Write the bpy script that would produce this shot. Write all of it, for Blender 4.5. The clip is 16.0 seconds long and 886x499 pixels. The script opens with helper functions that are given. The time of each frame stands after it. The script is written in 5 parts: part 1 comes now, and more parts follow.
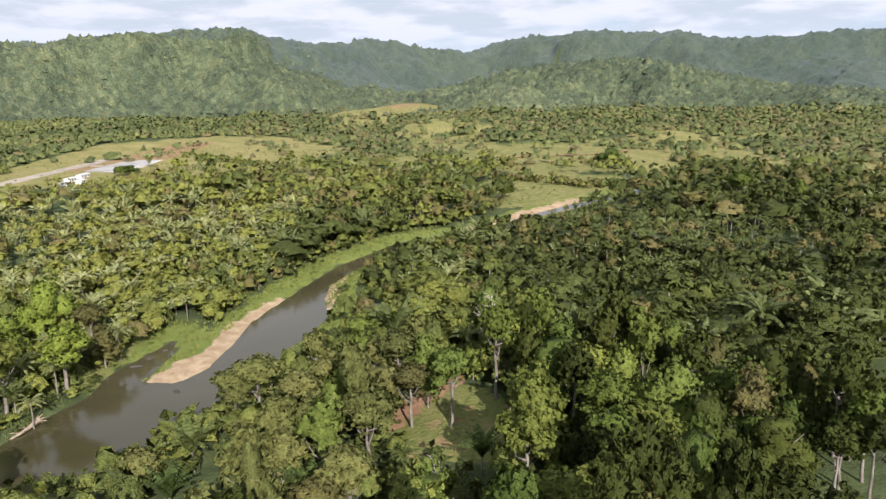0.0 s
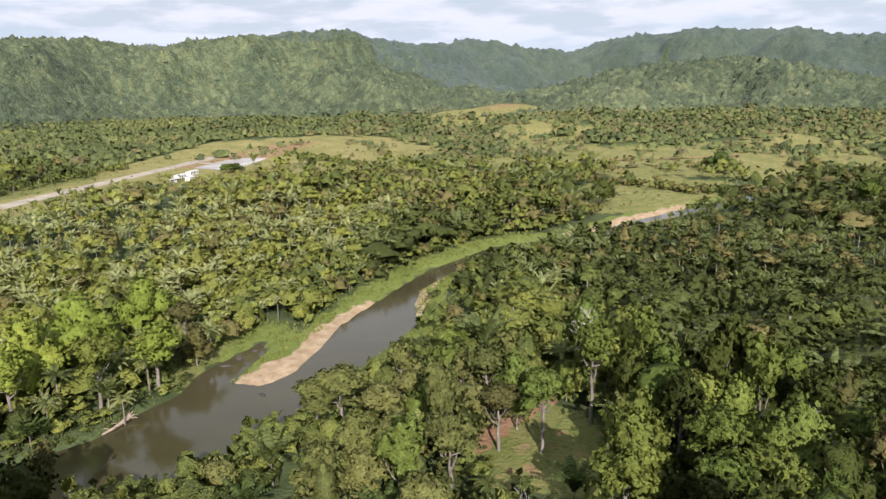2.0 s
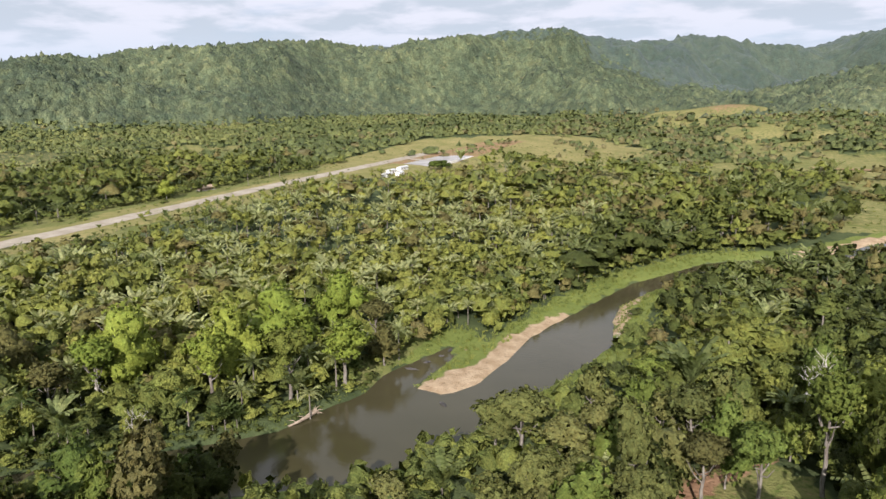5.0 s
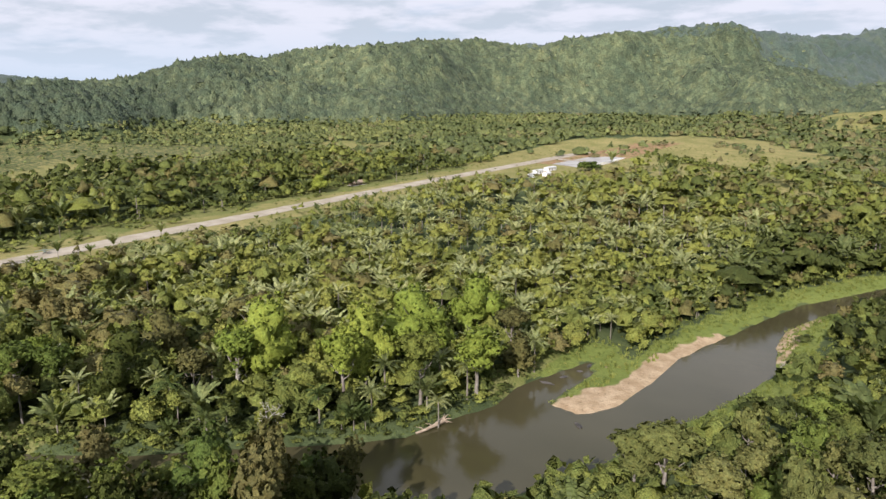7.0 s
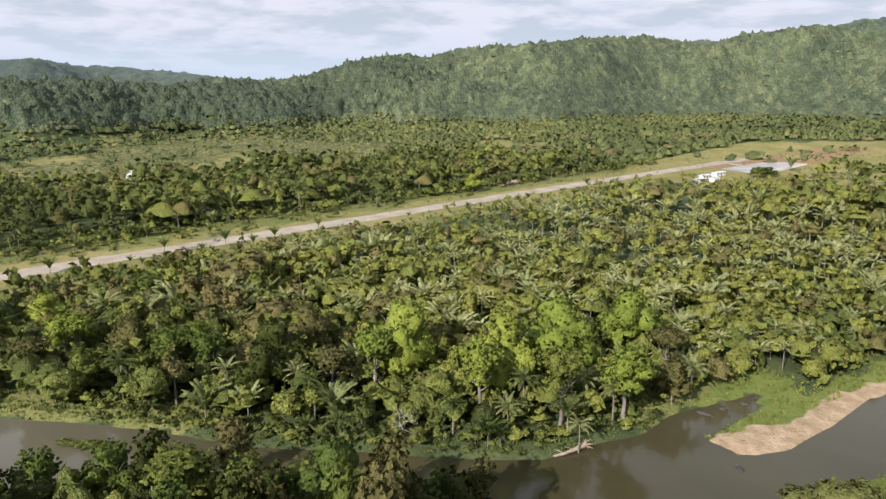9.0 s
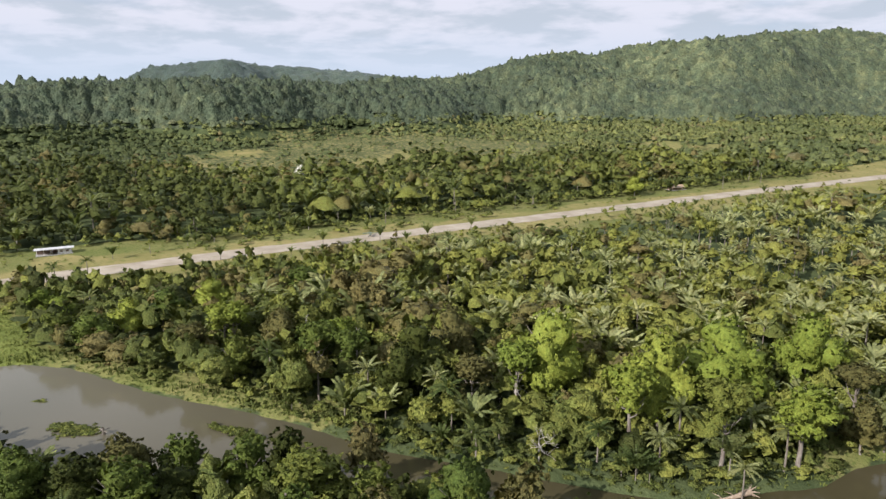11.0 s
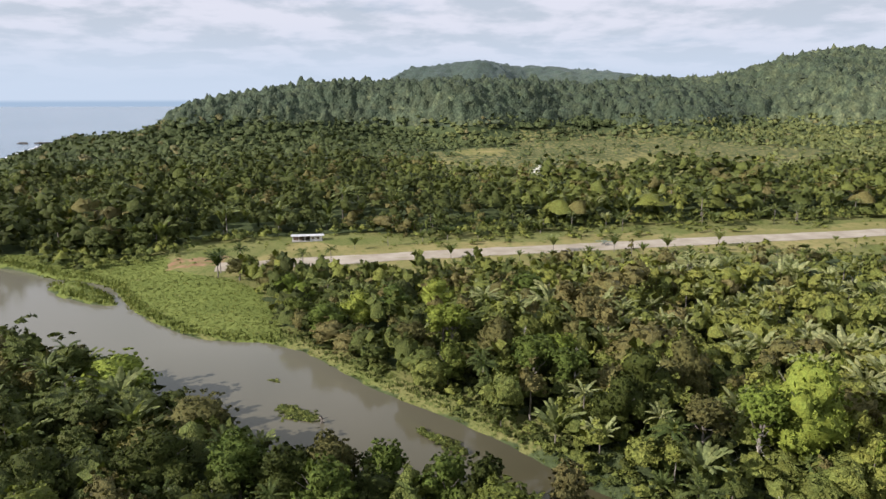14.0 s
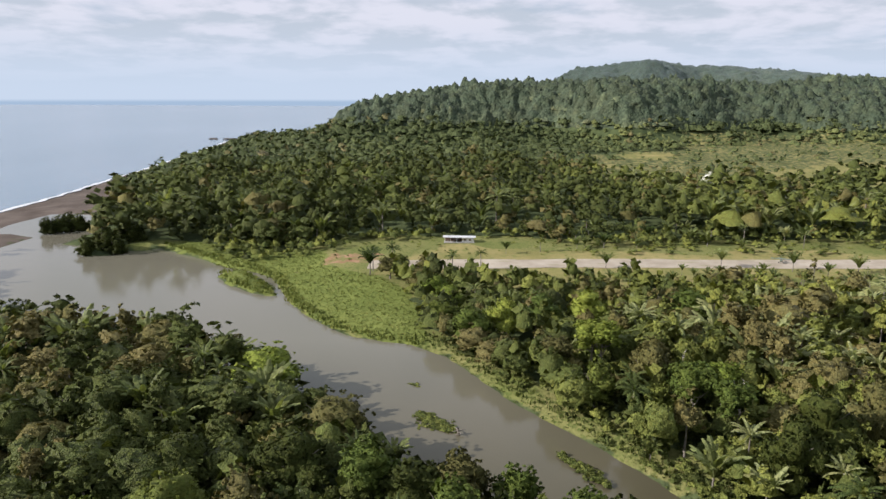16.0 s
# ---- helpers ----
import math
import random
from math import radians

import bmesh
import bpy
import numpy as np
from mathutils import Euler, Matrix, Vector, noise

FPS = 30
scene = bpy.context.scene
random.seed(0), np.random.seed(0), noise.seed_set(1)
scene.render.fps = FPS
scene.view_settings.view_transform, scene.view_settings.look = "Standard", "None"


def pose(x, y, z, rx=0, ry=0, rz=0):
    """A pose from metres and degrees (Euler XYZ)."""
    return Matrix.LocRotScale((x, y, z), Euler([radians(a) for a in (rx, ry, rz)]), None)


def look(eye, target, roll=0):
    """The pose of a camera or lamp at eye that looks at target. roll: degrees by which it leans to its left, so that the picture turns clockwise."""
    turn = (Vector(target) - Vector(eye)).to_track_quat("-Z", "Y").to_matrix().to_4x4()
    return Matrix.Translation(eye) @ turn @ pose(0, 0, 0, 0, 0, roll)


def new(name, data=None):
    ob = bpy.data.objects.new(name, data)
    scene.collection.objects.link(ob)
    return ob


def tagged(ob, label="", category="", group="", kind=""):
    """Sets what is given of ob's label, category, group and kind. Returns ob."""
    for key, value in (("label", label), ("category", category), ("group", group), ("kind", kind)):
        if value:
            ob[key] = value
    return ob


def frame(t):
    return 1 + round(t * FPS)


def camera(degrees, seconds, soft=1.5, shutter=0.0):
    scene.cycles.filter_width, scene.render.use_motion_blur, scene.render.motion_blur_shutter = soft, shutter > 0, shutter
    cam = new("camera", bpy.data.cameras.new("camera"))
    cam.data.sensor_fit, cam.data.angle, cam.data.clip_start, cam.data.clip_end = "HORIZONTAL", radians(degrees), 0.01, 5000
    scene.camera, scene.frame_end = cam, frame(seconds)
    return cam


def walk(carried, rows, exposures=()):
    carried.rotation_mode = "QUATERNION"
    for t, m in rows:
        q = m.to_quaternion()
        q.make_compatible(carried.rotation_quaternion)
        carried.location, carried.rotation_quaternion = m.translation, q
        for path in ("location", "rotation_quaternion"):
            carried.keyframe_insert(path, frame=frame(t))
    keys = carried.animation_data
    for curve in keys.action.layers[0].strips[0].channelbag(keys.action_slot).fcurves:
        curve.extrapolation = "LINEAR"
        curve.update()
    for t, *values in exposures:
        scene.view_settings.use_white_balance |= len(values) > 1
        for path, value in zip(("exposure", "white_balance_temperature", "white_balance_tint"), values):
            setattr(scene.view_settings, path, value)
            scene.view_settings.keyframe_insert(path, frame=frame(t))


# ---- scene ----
cam = camera(64.32, 16.0, 1.5)
PATH = [
    (0.0, (8.50, -39.57, 83.96), (8.50, 58.01, 62.09), -1.01),
    (0.5, (8.56, -36.67, 83.91), (5.82, 60.89, 62.09), -1.03),
    (1.0, (8.66, -33.90, 83.88), (2.85, 63.53, 62.15), -1.00),
    (1.5, (8.67, -31.22, 83.99), (-0.74, 65.94, 62.29), -0.98),
    (2.0, (8.60, -28.67, 84.03), (-4.83, 68.04, 62.42), -0.99),
    (2.5, (8.41, -26.21, 84.06), (-9.67, 69.76, 62.54), -0.97),
    (3.0, (8.20, -23.60, 84.02), (-14.53, 71.39, 62.55), -0.96),
    (3.5, (7.90, -21.00, 83.99), (-19.36, 72.79, 62.57), -0.92),
    (4.0, (7.46, -18.47, 83.99), (-24.26, 73.92, 62.60), -0.85),
    (4.5, (6.90, -16.00, 84.01), (-29.26, 74.76, 62.65), -0.76),
    (5.0, (6.23, -13.57, 84.04), (-34.40, 75.27, 62.69), -0.66),
    (5.5, (5.45, -11.18, 84.06), (-39.73, 75.44, 62.71), -0.56),
    (6.0, (4.57, -8.86, 84.07), (-45.12, 75.26, 62.71), -0.48),
    (6.5, (3.60, -6.70, 84.07), (-50.23, 74.82, 62.69), -0.43),
    (7.0, (2.61, -4.55, 84.15), (-55.56, 73.93, 62.77), -0.37),
    (7.5, (1.46, -2.33, 84.13), (-60.89, 72.88, 62.74), -0.29),
    (8.0, (-0.00, 0.00, 84.00), (-66.35, 71.69, 62.61), -0.28),
    (8.5, (-1.50, 2.23, 83.94), (-71.74, 70.12, 62.56), -0.24),
    (9.0, (-2.99, 4.36, 83.91), (-76.93, 68.19, 62.52), -0.18),
    (9.5, (-4.64, 6.38, 83.88), (-82.05, 65.95, 62.45), -0.13),
    (10.0, (-6.42, 8.29, 83.85), (-87.06, 63.40, 62.37), -0.09),
    (10.5, (-8.29, 10.08, 83.82), (-91.89, 60.56, 62.31), -0.07),
    (11.0, (-10.16, 11.76, 83.82), (-96.48, 57.43, 62.27), -0.05),
    (11.5, (-11.99, 13.33, 83.86), (-100.74, 54.03, 62.27), -0.04),
    (12.0, (-13.77, 14.76, 83.93), (-104.69, 50.35, 62.32), -0.04),
    (12.5, (-15.72, 16.03, 84.02), (-108.52, 46.36, 62.38), 0.01),
    (13.0, (-17.79, 17.17, 84.03), (-112.16, 42.19, 62.41), 0.04),
    (13.5, (-19.87, 18.16, 84.04), (-115.51, 37.80, 62.43), 0.08),
    (14.0, (-22.04, 19.15, 84.06), (-118.64, 33.32, 62.46), 0.07),
    (14.5, (-24.26, 19.98, 84.08), (-121.52, 28.68, 62.52), 0.07),
    (15.0, (-26.59, 20.66, 84.10), (-124.18, 23.89, 62.53), 0.10),
    (15.5, (-28.95, 21.18, 84.12), (-126.57, 18.86, 62.57), 0.13),
    (16.0, (-31.30, 21.62, 84.11), (-128.64, 13.83, 62.54), 0.20),
]
walk(cam, [(t, look(eye, target, roll)) for t, eye, target, roll in PATH], exposures=[(0.0, 0.63, 5850, 20), (5.0, 0.53, 5850, 20), (9.0, 0.46, 5850, 20), (12.5, 0.40, 5850, 20), (16.0, 0.36, 5850, 20)])

# ---- sky and sun: broken cloud, a low warm sun from the south ----
SUN_ELEVATION, SUN_AZIMUTH = radians(29), radians(164)   # azimuth clockwise from +y
sun_way = Vector((math.sin(SUN_AZIMUTH) * math.cos(SUN_ELEVATION), math.cos(SUN_AZIMUTH) * math.cos(SUN_ELEVATION), math.sin(SUN_ELEVATION)))
sun = new("sun", bpy.data.lights.new("sun", "SUN"))
sun.data.energy, sun.data.angle, sun.data.color = 5.0, radians(0.55), (1.0, 0.91, 0.76)
sun.matrix_world = look(sun_way * 500, (0, 0, 0))


def node(tree, kind, **values):
    n = tree.nodes.new(kind)
    for key, value in values.items():
        if key in n.inputs:
            n.inputs[key].default_value = value
    return n


world = bpy.data.worlds.new("sky")
world.use_nodes = True
scene.world = world
wt = world.node_tree
wt.nodes.clear()
w_out = node(wt, "ShaderNodeOutputWorld")
w_bg = node(wt, "ShaderNodeBackground")
w_sky = node(wt, "ShaderNodeTexSky")
w_sky.sky_type, w_sky.sun_disc = "NISHITA", False
w_sky.sun_elevation, w_sky.sun_rotation = SUN_ELEVATION, SUN_AZIMUTH
w_sky.air_density, w_sky.dust_density = 1.0, 1.5
w_tc = node(wt, "ShaderNodeTexCoord")
w_sep = node(wt, "ShaderNodeSeparateXYZ")
wt.links.new(w_tc.outputs["Generated"], w_sep.inputs[0])
w_up = node(wt, "ShaderNodeMath")
w_up.operation = "MAXIMUM"
w_up.inputs[1].default_value = 0.0
wt.links.new(w_sep.outputs["Z"], w_up.inputs[0])
w_add = node(wt, "ShaderNodeMath")
w_add.operation = "ADD"
w_add.inputs[1].default_value = 0.15
wt.links.new(w_up.outputs[0], w_add.inputs[0])
w_div = []
for axis in ("X", "Y"):
    d = node(wt, "ShaderNodeMath")
    d.operation = "DIVIDE"
    wt.links.new(w_sep.outputs[axis], d.inputs[0])
    wt.links.new(w_add.outputs[0], d.inputs[1])
    w_div.append(d)
w_com = node(wt, "ShaderNodeCombineXYZ")
wt.links.new(w_div[0].outputs[0], w_com.inputs[0])
wt.links.new(w_div[1].outputs[0], w_com.inputs[1])


def cloud_layer(scale, detail, low, high, warp):
    n = node(wt, "ShaderNodeTexNoise", Scale=scale, Detail=detail, Roughness=0.55, Distortion=warp)
    wt.links.new(w_com.outputs[0], n.inputs["Vector"])
    r = node(wt, "ShaderNodeMapRange")
    r.interpolation_type = "SMOOTHSTEP"
    r.inputs["From Min"].default_value, r.inputs["From Max"].default_value = low, high
    wt.links.new(n.outputs["Fac"], r.inputs["Value"])
    return r.outputs["Result"]


def w_mix(a, b, fac):
    m = node(wt, "ShaderNodeMix")
    m.data_type = "RGBA"
    for value, socket in ((a, m.inputs[6]), (b, m.inputs[7]), (fac, m.inputs[0])):
        if hasattr(value, "links"):
            wt.links.new(value, socket)
        else:
            socket.default_value = value
    return m.outputs[2]


w_scaled = node(wt, "ShaderNodeVectorMath")
w_scaled.operation = "SCALE"
w_scaled.inputs["Scale"].default_value = 0.10
wt.links.new(w_sky.outputs[0], w_scaled.inputs[0])
w_blue = w_mix(w_scaled.outputs[0], (0.60, 0.715, 0.760, 1), 0.7)
w_shade = w_mix((0.878, 0.888, 0.866, 1), (0.640, 0.705, 0.700, 1), cloud_layer(1.9, 9, 0.42, 0.60, 0.12))
w_cover = cloud_layer(0.9, 10, 0.31, 0.47, 0.2)
w_all = w_mix(w_blue, w_shade, w_cover)
# towards the horizon the air whitens everything
w_haze = node(wt, "ShaderNodeMapRange")
w_haze.interpolation_type = "SMOOTHSTEP"
w_haze.inputs["From Min"].default_value, w_haze.inputs["From Max"].default_value = 0.11, 0.0
wt.links.new(w_sep.outputs["Z"], w_haze.inputs["Value"])
w_all = w_mix(w_all, (0.70, 0.805, 0.838, 1), w_haze.outputs["Result"])
# the far sea, past the reach of the sheet of water
w_sea = node(wt, "ShaderNodeMapRange")
w_sea.inputs["From Min"].default_value, w_sea.inputs["From Max"].default_value = -0.0075, -0.0115
wt.links.new(w_sep.outputs["Z"], w_sea.inputs["Value"])
w_all = w_mix(w_all, (0.46, 0.60, 0.69, 1), w_sea.outputs["Result"])
wt.links.new(w_all, w_bg.inputs["Color"])
w_bg.inputs["Strength"].default_value = 0.68
wt.links.new(w_bg.outputs[0], w_out.inputs["Surface"])

# ---- materials ----
def material(name, rough=0.8, spec=0.3):
    m = bpy.data.materials.new(name)
    m.use_nodes = True
    t = m.node_tree
    b = t.nodes["Principled BSDF"]
    b.inputs["Roughness"].default_value = rough
    b.inputs["Specular IOR Level"].default_value = spec
    return m, t, b


def mixed(t, a, b, fac, mode="MIX"):
    m = node(t, "ShaderNodeMix")
    m.data_type, m.blend_type = "RGBA", mode
    for value, socket in ((a, m.inputs[6]), (b, m.inputs[7]), (fac, m.inputs[0])):
        if hasattr(value, "links"):
            t.links.new(value, socket)
        else:
            socket.default_value = (*value, 1) if isinstance(value, tuple) and len(value) == 3 else value
    return m.outputs[2]


def noise_of(t, scale, detail=4.0, low=0.35, high=0.65, rough=0.55, stretch=None):
    n = node(t, "ShaderNodeTexNoise", Scale=scale, Detail=detail, Roughness=rough)
    g = node(t, "ShaderNodeNewGeometry")
    source = g.outputs["Position"]
    if stretch:
        mp = node(t, "ShaderNodeMapping")
        mp.inputs["Scale"].default_value = stretch
        t.links.new(source, mp.inputs[0])
        source = mp.outputs[0]
    t.links.new(source, n.inputs["Vector"])
    r = node(t, "ShaderNodeMapRange")
    r.inputs["From Min"].default_value, r.inputs["From Max"].default_value = low, high
    t.links.new(n.outputs["Fac"], r.inputs["Value"])
    return r.outputs["Result"]


def bumped(t, b, height, strength, distance):
    n = node(t, "ShaderNodeBump", Strength=strength, Distance=distance)
    t.links.new(height, n.inputs["Height"])
    t.links.new(n.outputs[0], b.inputs["Normal"])


def attribute(t, name):
    a = node(t, "ShaderNodeAttribute")
    a.attribute_name = name
    return a.outputs["Fac"]


def ramp(t, fac, stops):
    r = node(t, "ShaderNodeValToRGB")
    while len(r.color_ramp.elements) < len(stops):
        r.color_ramp.elements.new(0.5)
    for e, (at, colour) in zip(r.color_ramp.elements, stops):
        e.position, e.color = at, (*colour, 1)
    t.links.new(fac, r.inputs[0])
    return r.outputs[0]


def foliage(name, stops, source, gloss=0.5, translucent=0.10, grain=4.2, relief=0.75, vary=1.0):
    """Leaves: the tree's own hue from the stops, lighter and darker leaf by leaf."""
    m, t, b = material(name, gloss, 0.08)
    if source == "object":
        fac = node(t, "ShaderNodeObjectInfo").outputs["Random"]
    else:
        fac = attribute(t, "tint")
    hue = ramp(t, fac, stops)
    leaf = node(t, "ShaderNodeNewGeometry").outputs["Random Per Island"]
    leaf_ramp = ramp(t, leaf, [(0.0, (0.78, 0.80, 0.76)), (0.55, (1.0, 1.0, 1.0)), (1.0, (1.22, 1.20, 1.15))])
    colour = mixed(t, hue, leaf_ramp, vary, "MULTIPLY")
    # clumps of leaves: each its own shade, domed
    clump = node(t, "ShaderNodeTexVoronoi", Scale=grain, Randomness=1.0)
    t.links.new(node(t, "ShaderNodeNewGeometry").outputs["Position"], clump.inputs["Vector"])
    split = node(t, "ShaderNodeSeparateColor")
    t.links.new(clump.outputs["Color"], split.inputs[0])
    colour = mixed(t, colour, ramp(t, split.outputs[0], [(0.0, (0.68, 0.70, 0.66)), (0.6, (1.0, 1.0, 1.0)), (1.0, (1.3, 1.27, 1.2))]), 1.0, "MULTIPLY")
    colour = mixed(t, colour, mixed(t, colour, (0.90, 0.82, 0.76), 1.0, "MULTIPLY"), noise_of(t, grain * 0.2, 4.0))
    t.links.new(colour, b.inputs["Base Color"])
    dome = node(t, "ShaderNodeMath")
    dome.operation = "MULTIPLY"
    dome.inputs[1].default_value = -1.0
    t.links.new(clump.outputs["Distance"], dome.inputs[0])
    dome.inputs[1].default_value = -1.0 / grain
    billow = node(t, "ShaderNodeMath")
    billow.operation = "MULTIPLY_ADD"
    billow.inputs[1].default_value = 0.5 / grain
    t.links.new(noise_of(t, grain * 0.45, 3.0, 0.3, 0.7), billow.inputs[0])
    t.links.new(dome.outputs[0], billow.inputs[2])
    bumped(t, b, billow.outputs[0], relief, 1.0)
    tr = node(t, "ShaderNodeBsdfTranslucent")
    t.links.new(mixed(t, colour, (1.25, 1.3, 0.6), 1.0, "MULTIPLY"), tr.inputs["Color"])
    ms = node(t, "ShaderNodeMixShader", Fac=translucent)
    t.links.new(b.outputs[0], ms.inputs[1])
    t.links.new(tr.outputs[0], ms.inputs[2])
    t.links.new(ms.outputs[0], t.nodes["Material Output"].inputs["Surface"])
    return m


BRIGHT = [(0.0, (0.138, 0.194, 0.034)), (0.5, (0.186, 0.242, 0.041)), (1.0, (0.228, 0.276, 0.049))]
GREEN = [(0.0, (0.066, 0.101, 0.023)), (0.5, (0.099, 0.139, 0.029)), (1.0, (0.143, 0.172, 0.038))]
# DARK also stands in for cloud shade on the east and south woods
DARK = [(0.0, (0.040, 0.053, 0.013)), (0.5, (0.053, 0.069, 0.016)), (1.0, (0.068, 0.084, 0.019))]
BROWN = [(0.0, (0.095, 0.097, 0.035)), (0.5, (0.117, 0.117, 0.041)), (1.0, (0.140, 0.131, 0.051))]
OLIVE = [(0.0, (0.105, 0.124, 0.040)), (0.5, (0.142, 0.160, 0.050)), (1.0, (0.182, 0.190, 0.066))]
FRESH = [(0.0, (0.110, 0.155, 0.036)), (0.5, (0.150, 0.196, 0.042)), (1.0, (0.195, 0.232, 0.052))]
PALM = [(0.0, (0.085, 0.115, 0.040)), (0.5, (0.180, 0.215, 0.085)), (1.0, (0.310, 0.340, 0.160))]
MIXED = [(0.0, (0.060, 0.076, 0.023)), (0.25, (0.116, 0.146, 0.040)), (0.5, (0.190, 0.218, 0.052)), (0.72, (0.248, 0.278, 0.062)),
         (0.80, (0.149, 0.146, 0.050)), (1.0, (0.180, 0.164, 0.066))]
leaf_mats = {key: foliage("leaves_" + key, stops, "object") for key, stops in
             (("bright", BRIGHT), ("green", GREEN), ("dark", DARK), ("brown", BROWN), ("olive", OLIVE), ("fresh", FRESH))}
palm_mat = foliage("palm_leaves", PALM, "object", 0.36, 0.35, 1.5, 0.1)
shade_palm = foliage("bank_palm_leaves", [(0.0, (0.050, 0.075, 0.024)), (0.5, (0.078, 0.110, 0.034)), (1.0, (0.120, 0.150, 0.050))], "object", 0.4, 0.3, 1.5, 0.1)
wood_stuff = foliage("leaves_woods", MIXED, "tint", 0.5, 0.10, 2.4, 0.9)
palm_stuff = foliage("palm_leaves_woods", PALM, "tint", 0.42, 0.35, 1.5, 0.1)
# bluer greens with distance: haze put into the leaf colour
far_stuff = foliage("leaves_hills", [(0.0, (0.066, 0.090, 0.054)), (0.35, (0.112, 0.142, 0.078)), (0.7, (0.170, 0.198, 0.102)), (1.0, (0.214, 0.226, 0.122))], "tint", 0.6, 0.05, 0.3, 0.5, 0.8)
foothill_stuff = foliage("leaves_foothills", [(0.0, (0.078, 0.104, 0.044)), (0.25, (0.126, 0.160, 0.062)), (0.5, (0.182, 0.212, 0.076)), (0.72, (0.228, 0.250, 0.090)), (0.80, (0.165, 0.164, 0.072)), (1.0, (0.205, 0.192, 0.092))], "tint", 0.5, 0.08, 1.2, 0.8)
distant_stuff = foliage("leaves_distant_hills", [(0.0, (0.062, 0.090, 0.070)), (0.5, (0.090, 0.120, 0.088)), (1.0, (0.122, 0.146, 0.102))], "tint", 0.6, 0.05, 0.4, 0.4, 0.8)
for m, haze_sheen in ((far_stuff, 0.02), (distant_stuff, 0.10)):   # sheen stands in for the haze of distance
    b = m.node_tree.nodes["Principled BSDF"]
    b.inputs["Sheen Weight"].default_value, b.inputs["Sheen Roughness"].default_value, b.inputs["Sheen Tint"].default_value = haze_sheen, 0.6, (0.75, 0.88, 1.0, 1)
grass_stuff = foliage("grass_blades", [(0.0, (0.078, 0.106, 0.028)), (0.5, (0.16, 0.195, 0.046)), (1.0, (0.22, 0.238, 0.070))], "tint", 0.6, 0.08, 7.0, 0.2, 0.2)

bark, t, b = material("bark", 0.9)
t.links.new(mixed(t, (0.12, 0.10, 0.08), (0.26, 0.24, 0.20), noise_of(t, 2.0, 5.0, stretch=(1, 1, 0.25))), b.inputs["Base Color"])
pale_bark, t, b = material("pale_bark", 0.85)
t.links.new(mixed(t, (0.34, 0.31, 0.27), (0.55, 0.52, 0.47), noise_of(t, 1.5, 4.0)), b.inputs["Base Color"])
drift_bark, t, b = material("weathered_wood", 0.85)
t.links.new(mixed(t, (0.26, 0.20, 0.14), (0.42, 0.34, 0.25), noise_of(t, 1.5, 4.0)), b.inputs["Base Color"])
blossom, t, b = material("white_blossom", 0.8)
t.links.new(mixed(t, (0.26, 0.28, 0.18), (0.66, 0.65, 0.58), noise_of(t, 0.7, 4.0, 0.4, 0.6)), b.inputs["Base Color"])

ground_mat, t, b = material("ground", 0.95, 0.1)
floor_c = mixed(t, (0.046, 0.063, 0.026), (0.084, 0.106, 0.042), noise_of(t, 0.12, 6.0))
grass_c = mixed(t, mixed(t, (0.140, 0.160, 0.045), (0.205, 0.200, 0.072), noise_of(t, 0.06, 5.0)), (0.085, 0.115, 0.026), noise_of(t, 0.7, 4.0, 0.5, 0.7))
dry_c = mixed(t, mixed(t, (0.195, 0.185, 0.062), (0.30, 0.255, 0.105), noise_of(t, 0.035, 6.0)), (0.16, 0.18, 0.05), noise_of(t, 0.3, 4.0, 0.5, 0.7))
marsh_c = mixed(t, mixed(t, (0.128, 0.160, 0.037), (0.178, 0.208, 0.052), noise_of(t, 0.05, 5.0)), (0.105, 0.135, 0.032), noise_of(t, 0.5, 5.0, 0.5, 0.7))
soil_c = mixed(t, (0.24, 0.135, 0.075), (0.34, 0.22, 0.13), noise_of(t, 0.15, 6.0))
sand_c = mixed(t, (0.30, 0.215, 0.125), (0.45, 0.345, 0.220), noise_of(t, 0.25, 6.0))
sand_c = mixed(t, sand_c, (0.20, 0.15, 0.09), noise_of(t, 1.2, 5.0, 0.55, 0.75))
beach_c = mixed(t, (0.085, 0.068, 0.055), (0.14, 0.115, 0.095), noise_of(t, 0.05, 5.0))
edge = noise_of(t, 0.22, 5.0, 0.2, 0.8)


def zone(name):
    """The zone's weight at the ground's points, its edge broken by noise."""
    add = node(t, "ShaderNodeMath")
    add.operation = "ADD"
    t.links.new(attribute(t, name), add.inputs[0])
    t.links.new(edge, add.inputs[1])
    r = node(t, "ShaderNodeMapRange")
    r.inputs["From Min"].default_value, r.inputs["From Max"].default_value = 0.85, 1.15
    t.links.new(add.outputs[0], r.inputs["Value"])
    return r.outputs["Result"]


c = mixed(t, floor_c, grass_c, zone("grass"))
c = mixed(t, c, marsh_c, zone("marsh"))
c = mixed(t, c, dry_c, zone("dry"))
c = mixed(t, c, soil_c, zone("soil"))
c = mixed(t, c, sand_c, zone("sand"))
c = mixed(t, c, beach_c, zone("beach"))
t.links.new(c, b.inputs["Base Color"])
bumped(t, b, noise_of(t, 0.9, 6.0, 0.2, 0.8), 0.7, 0.5)

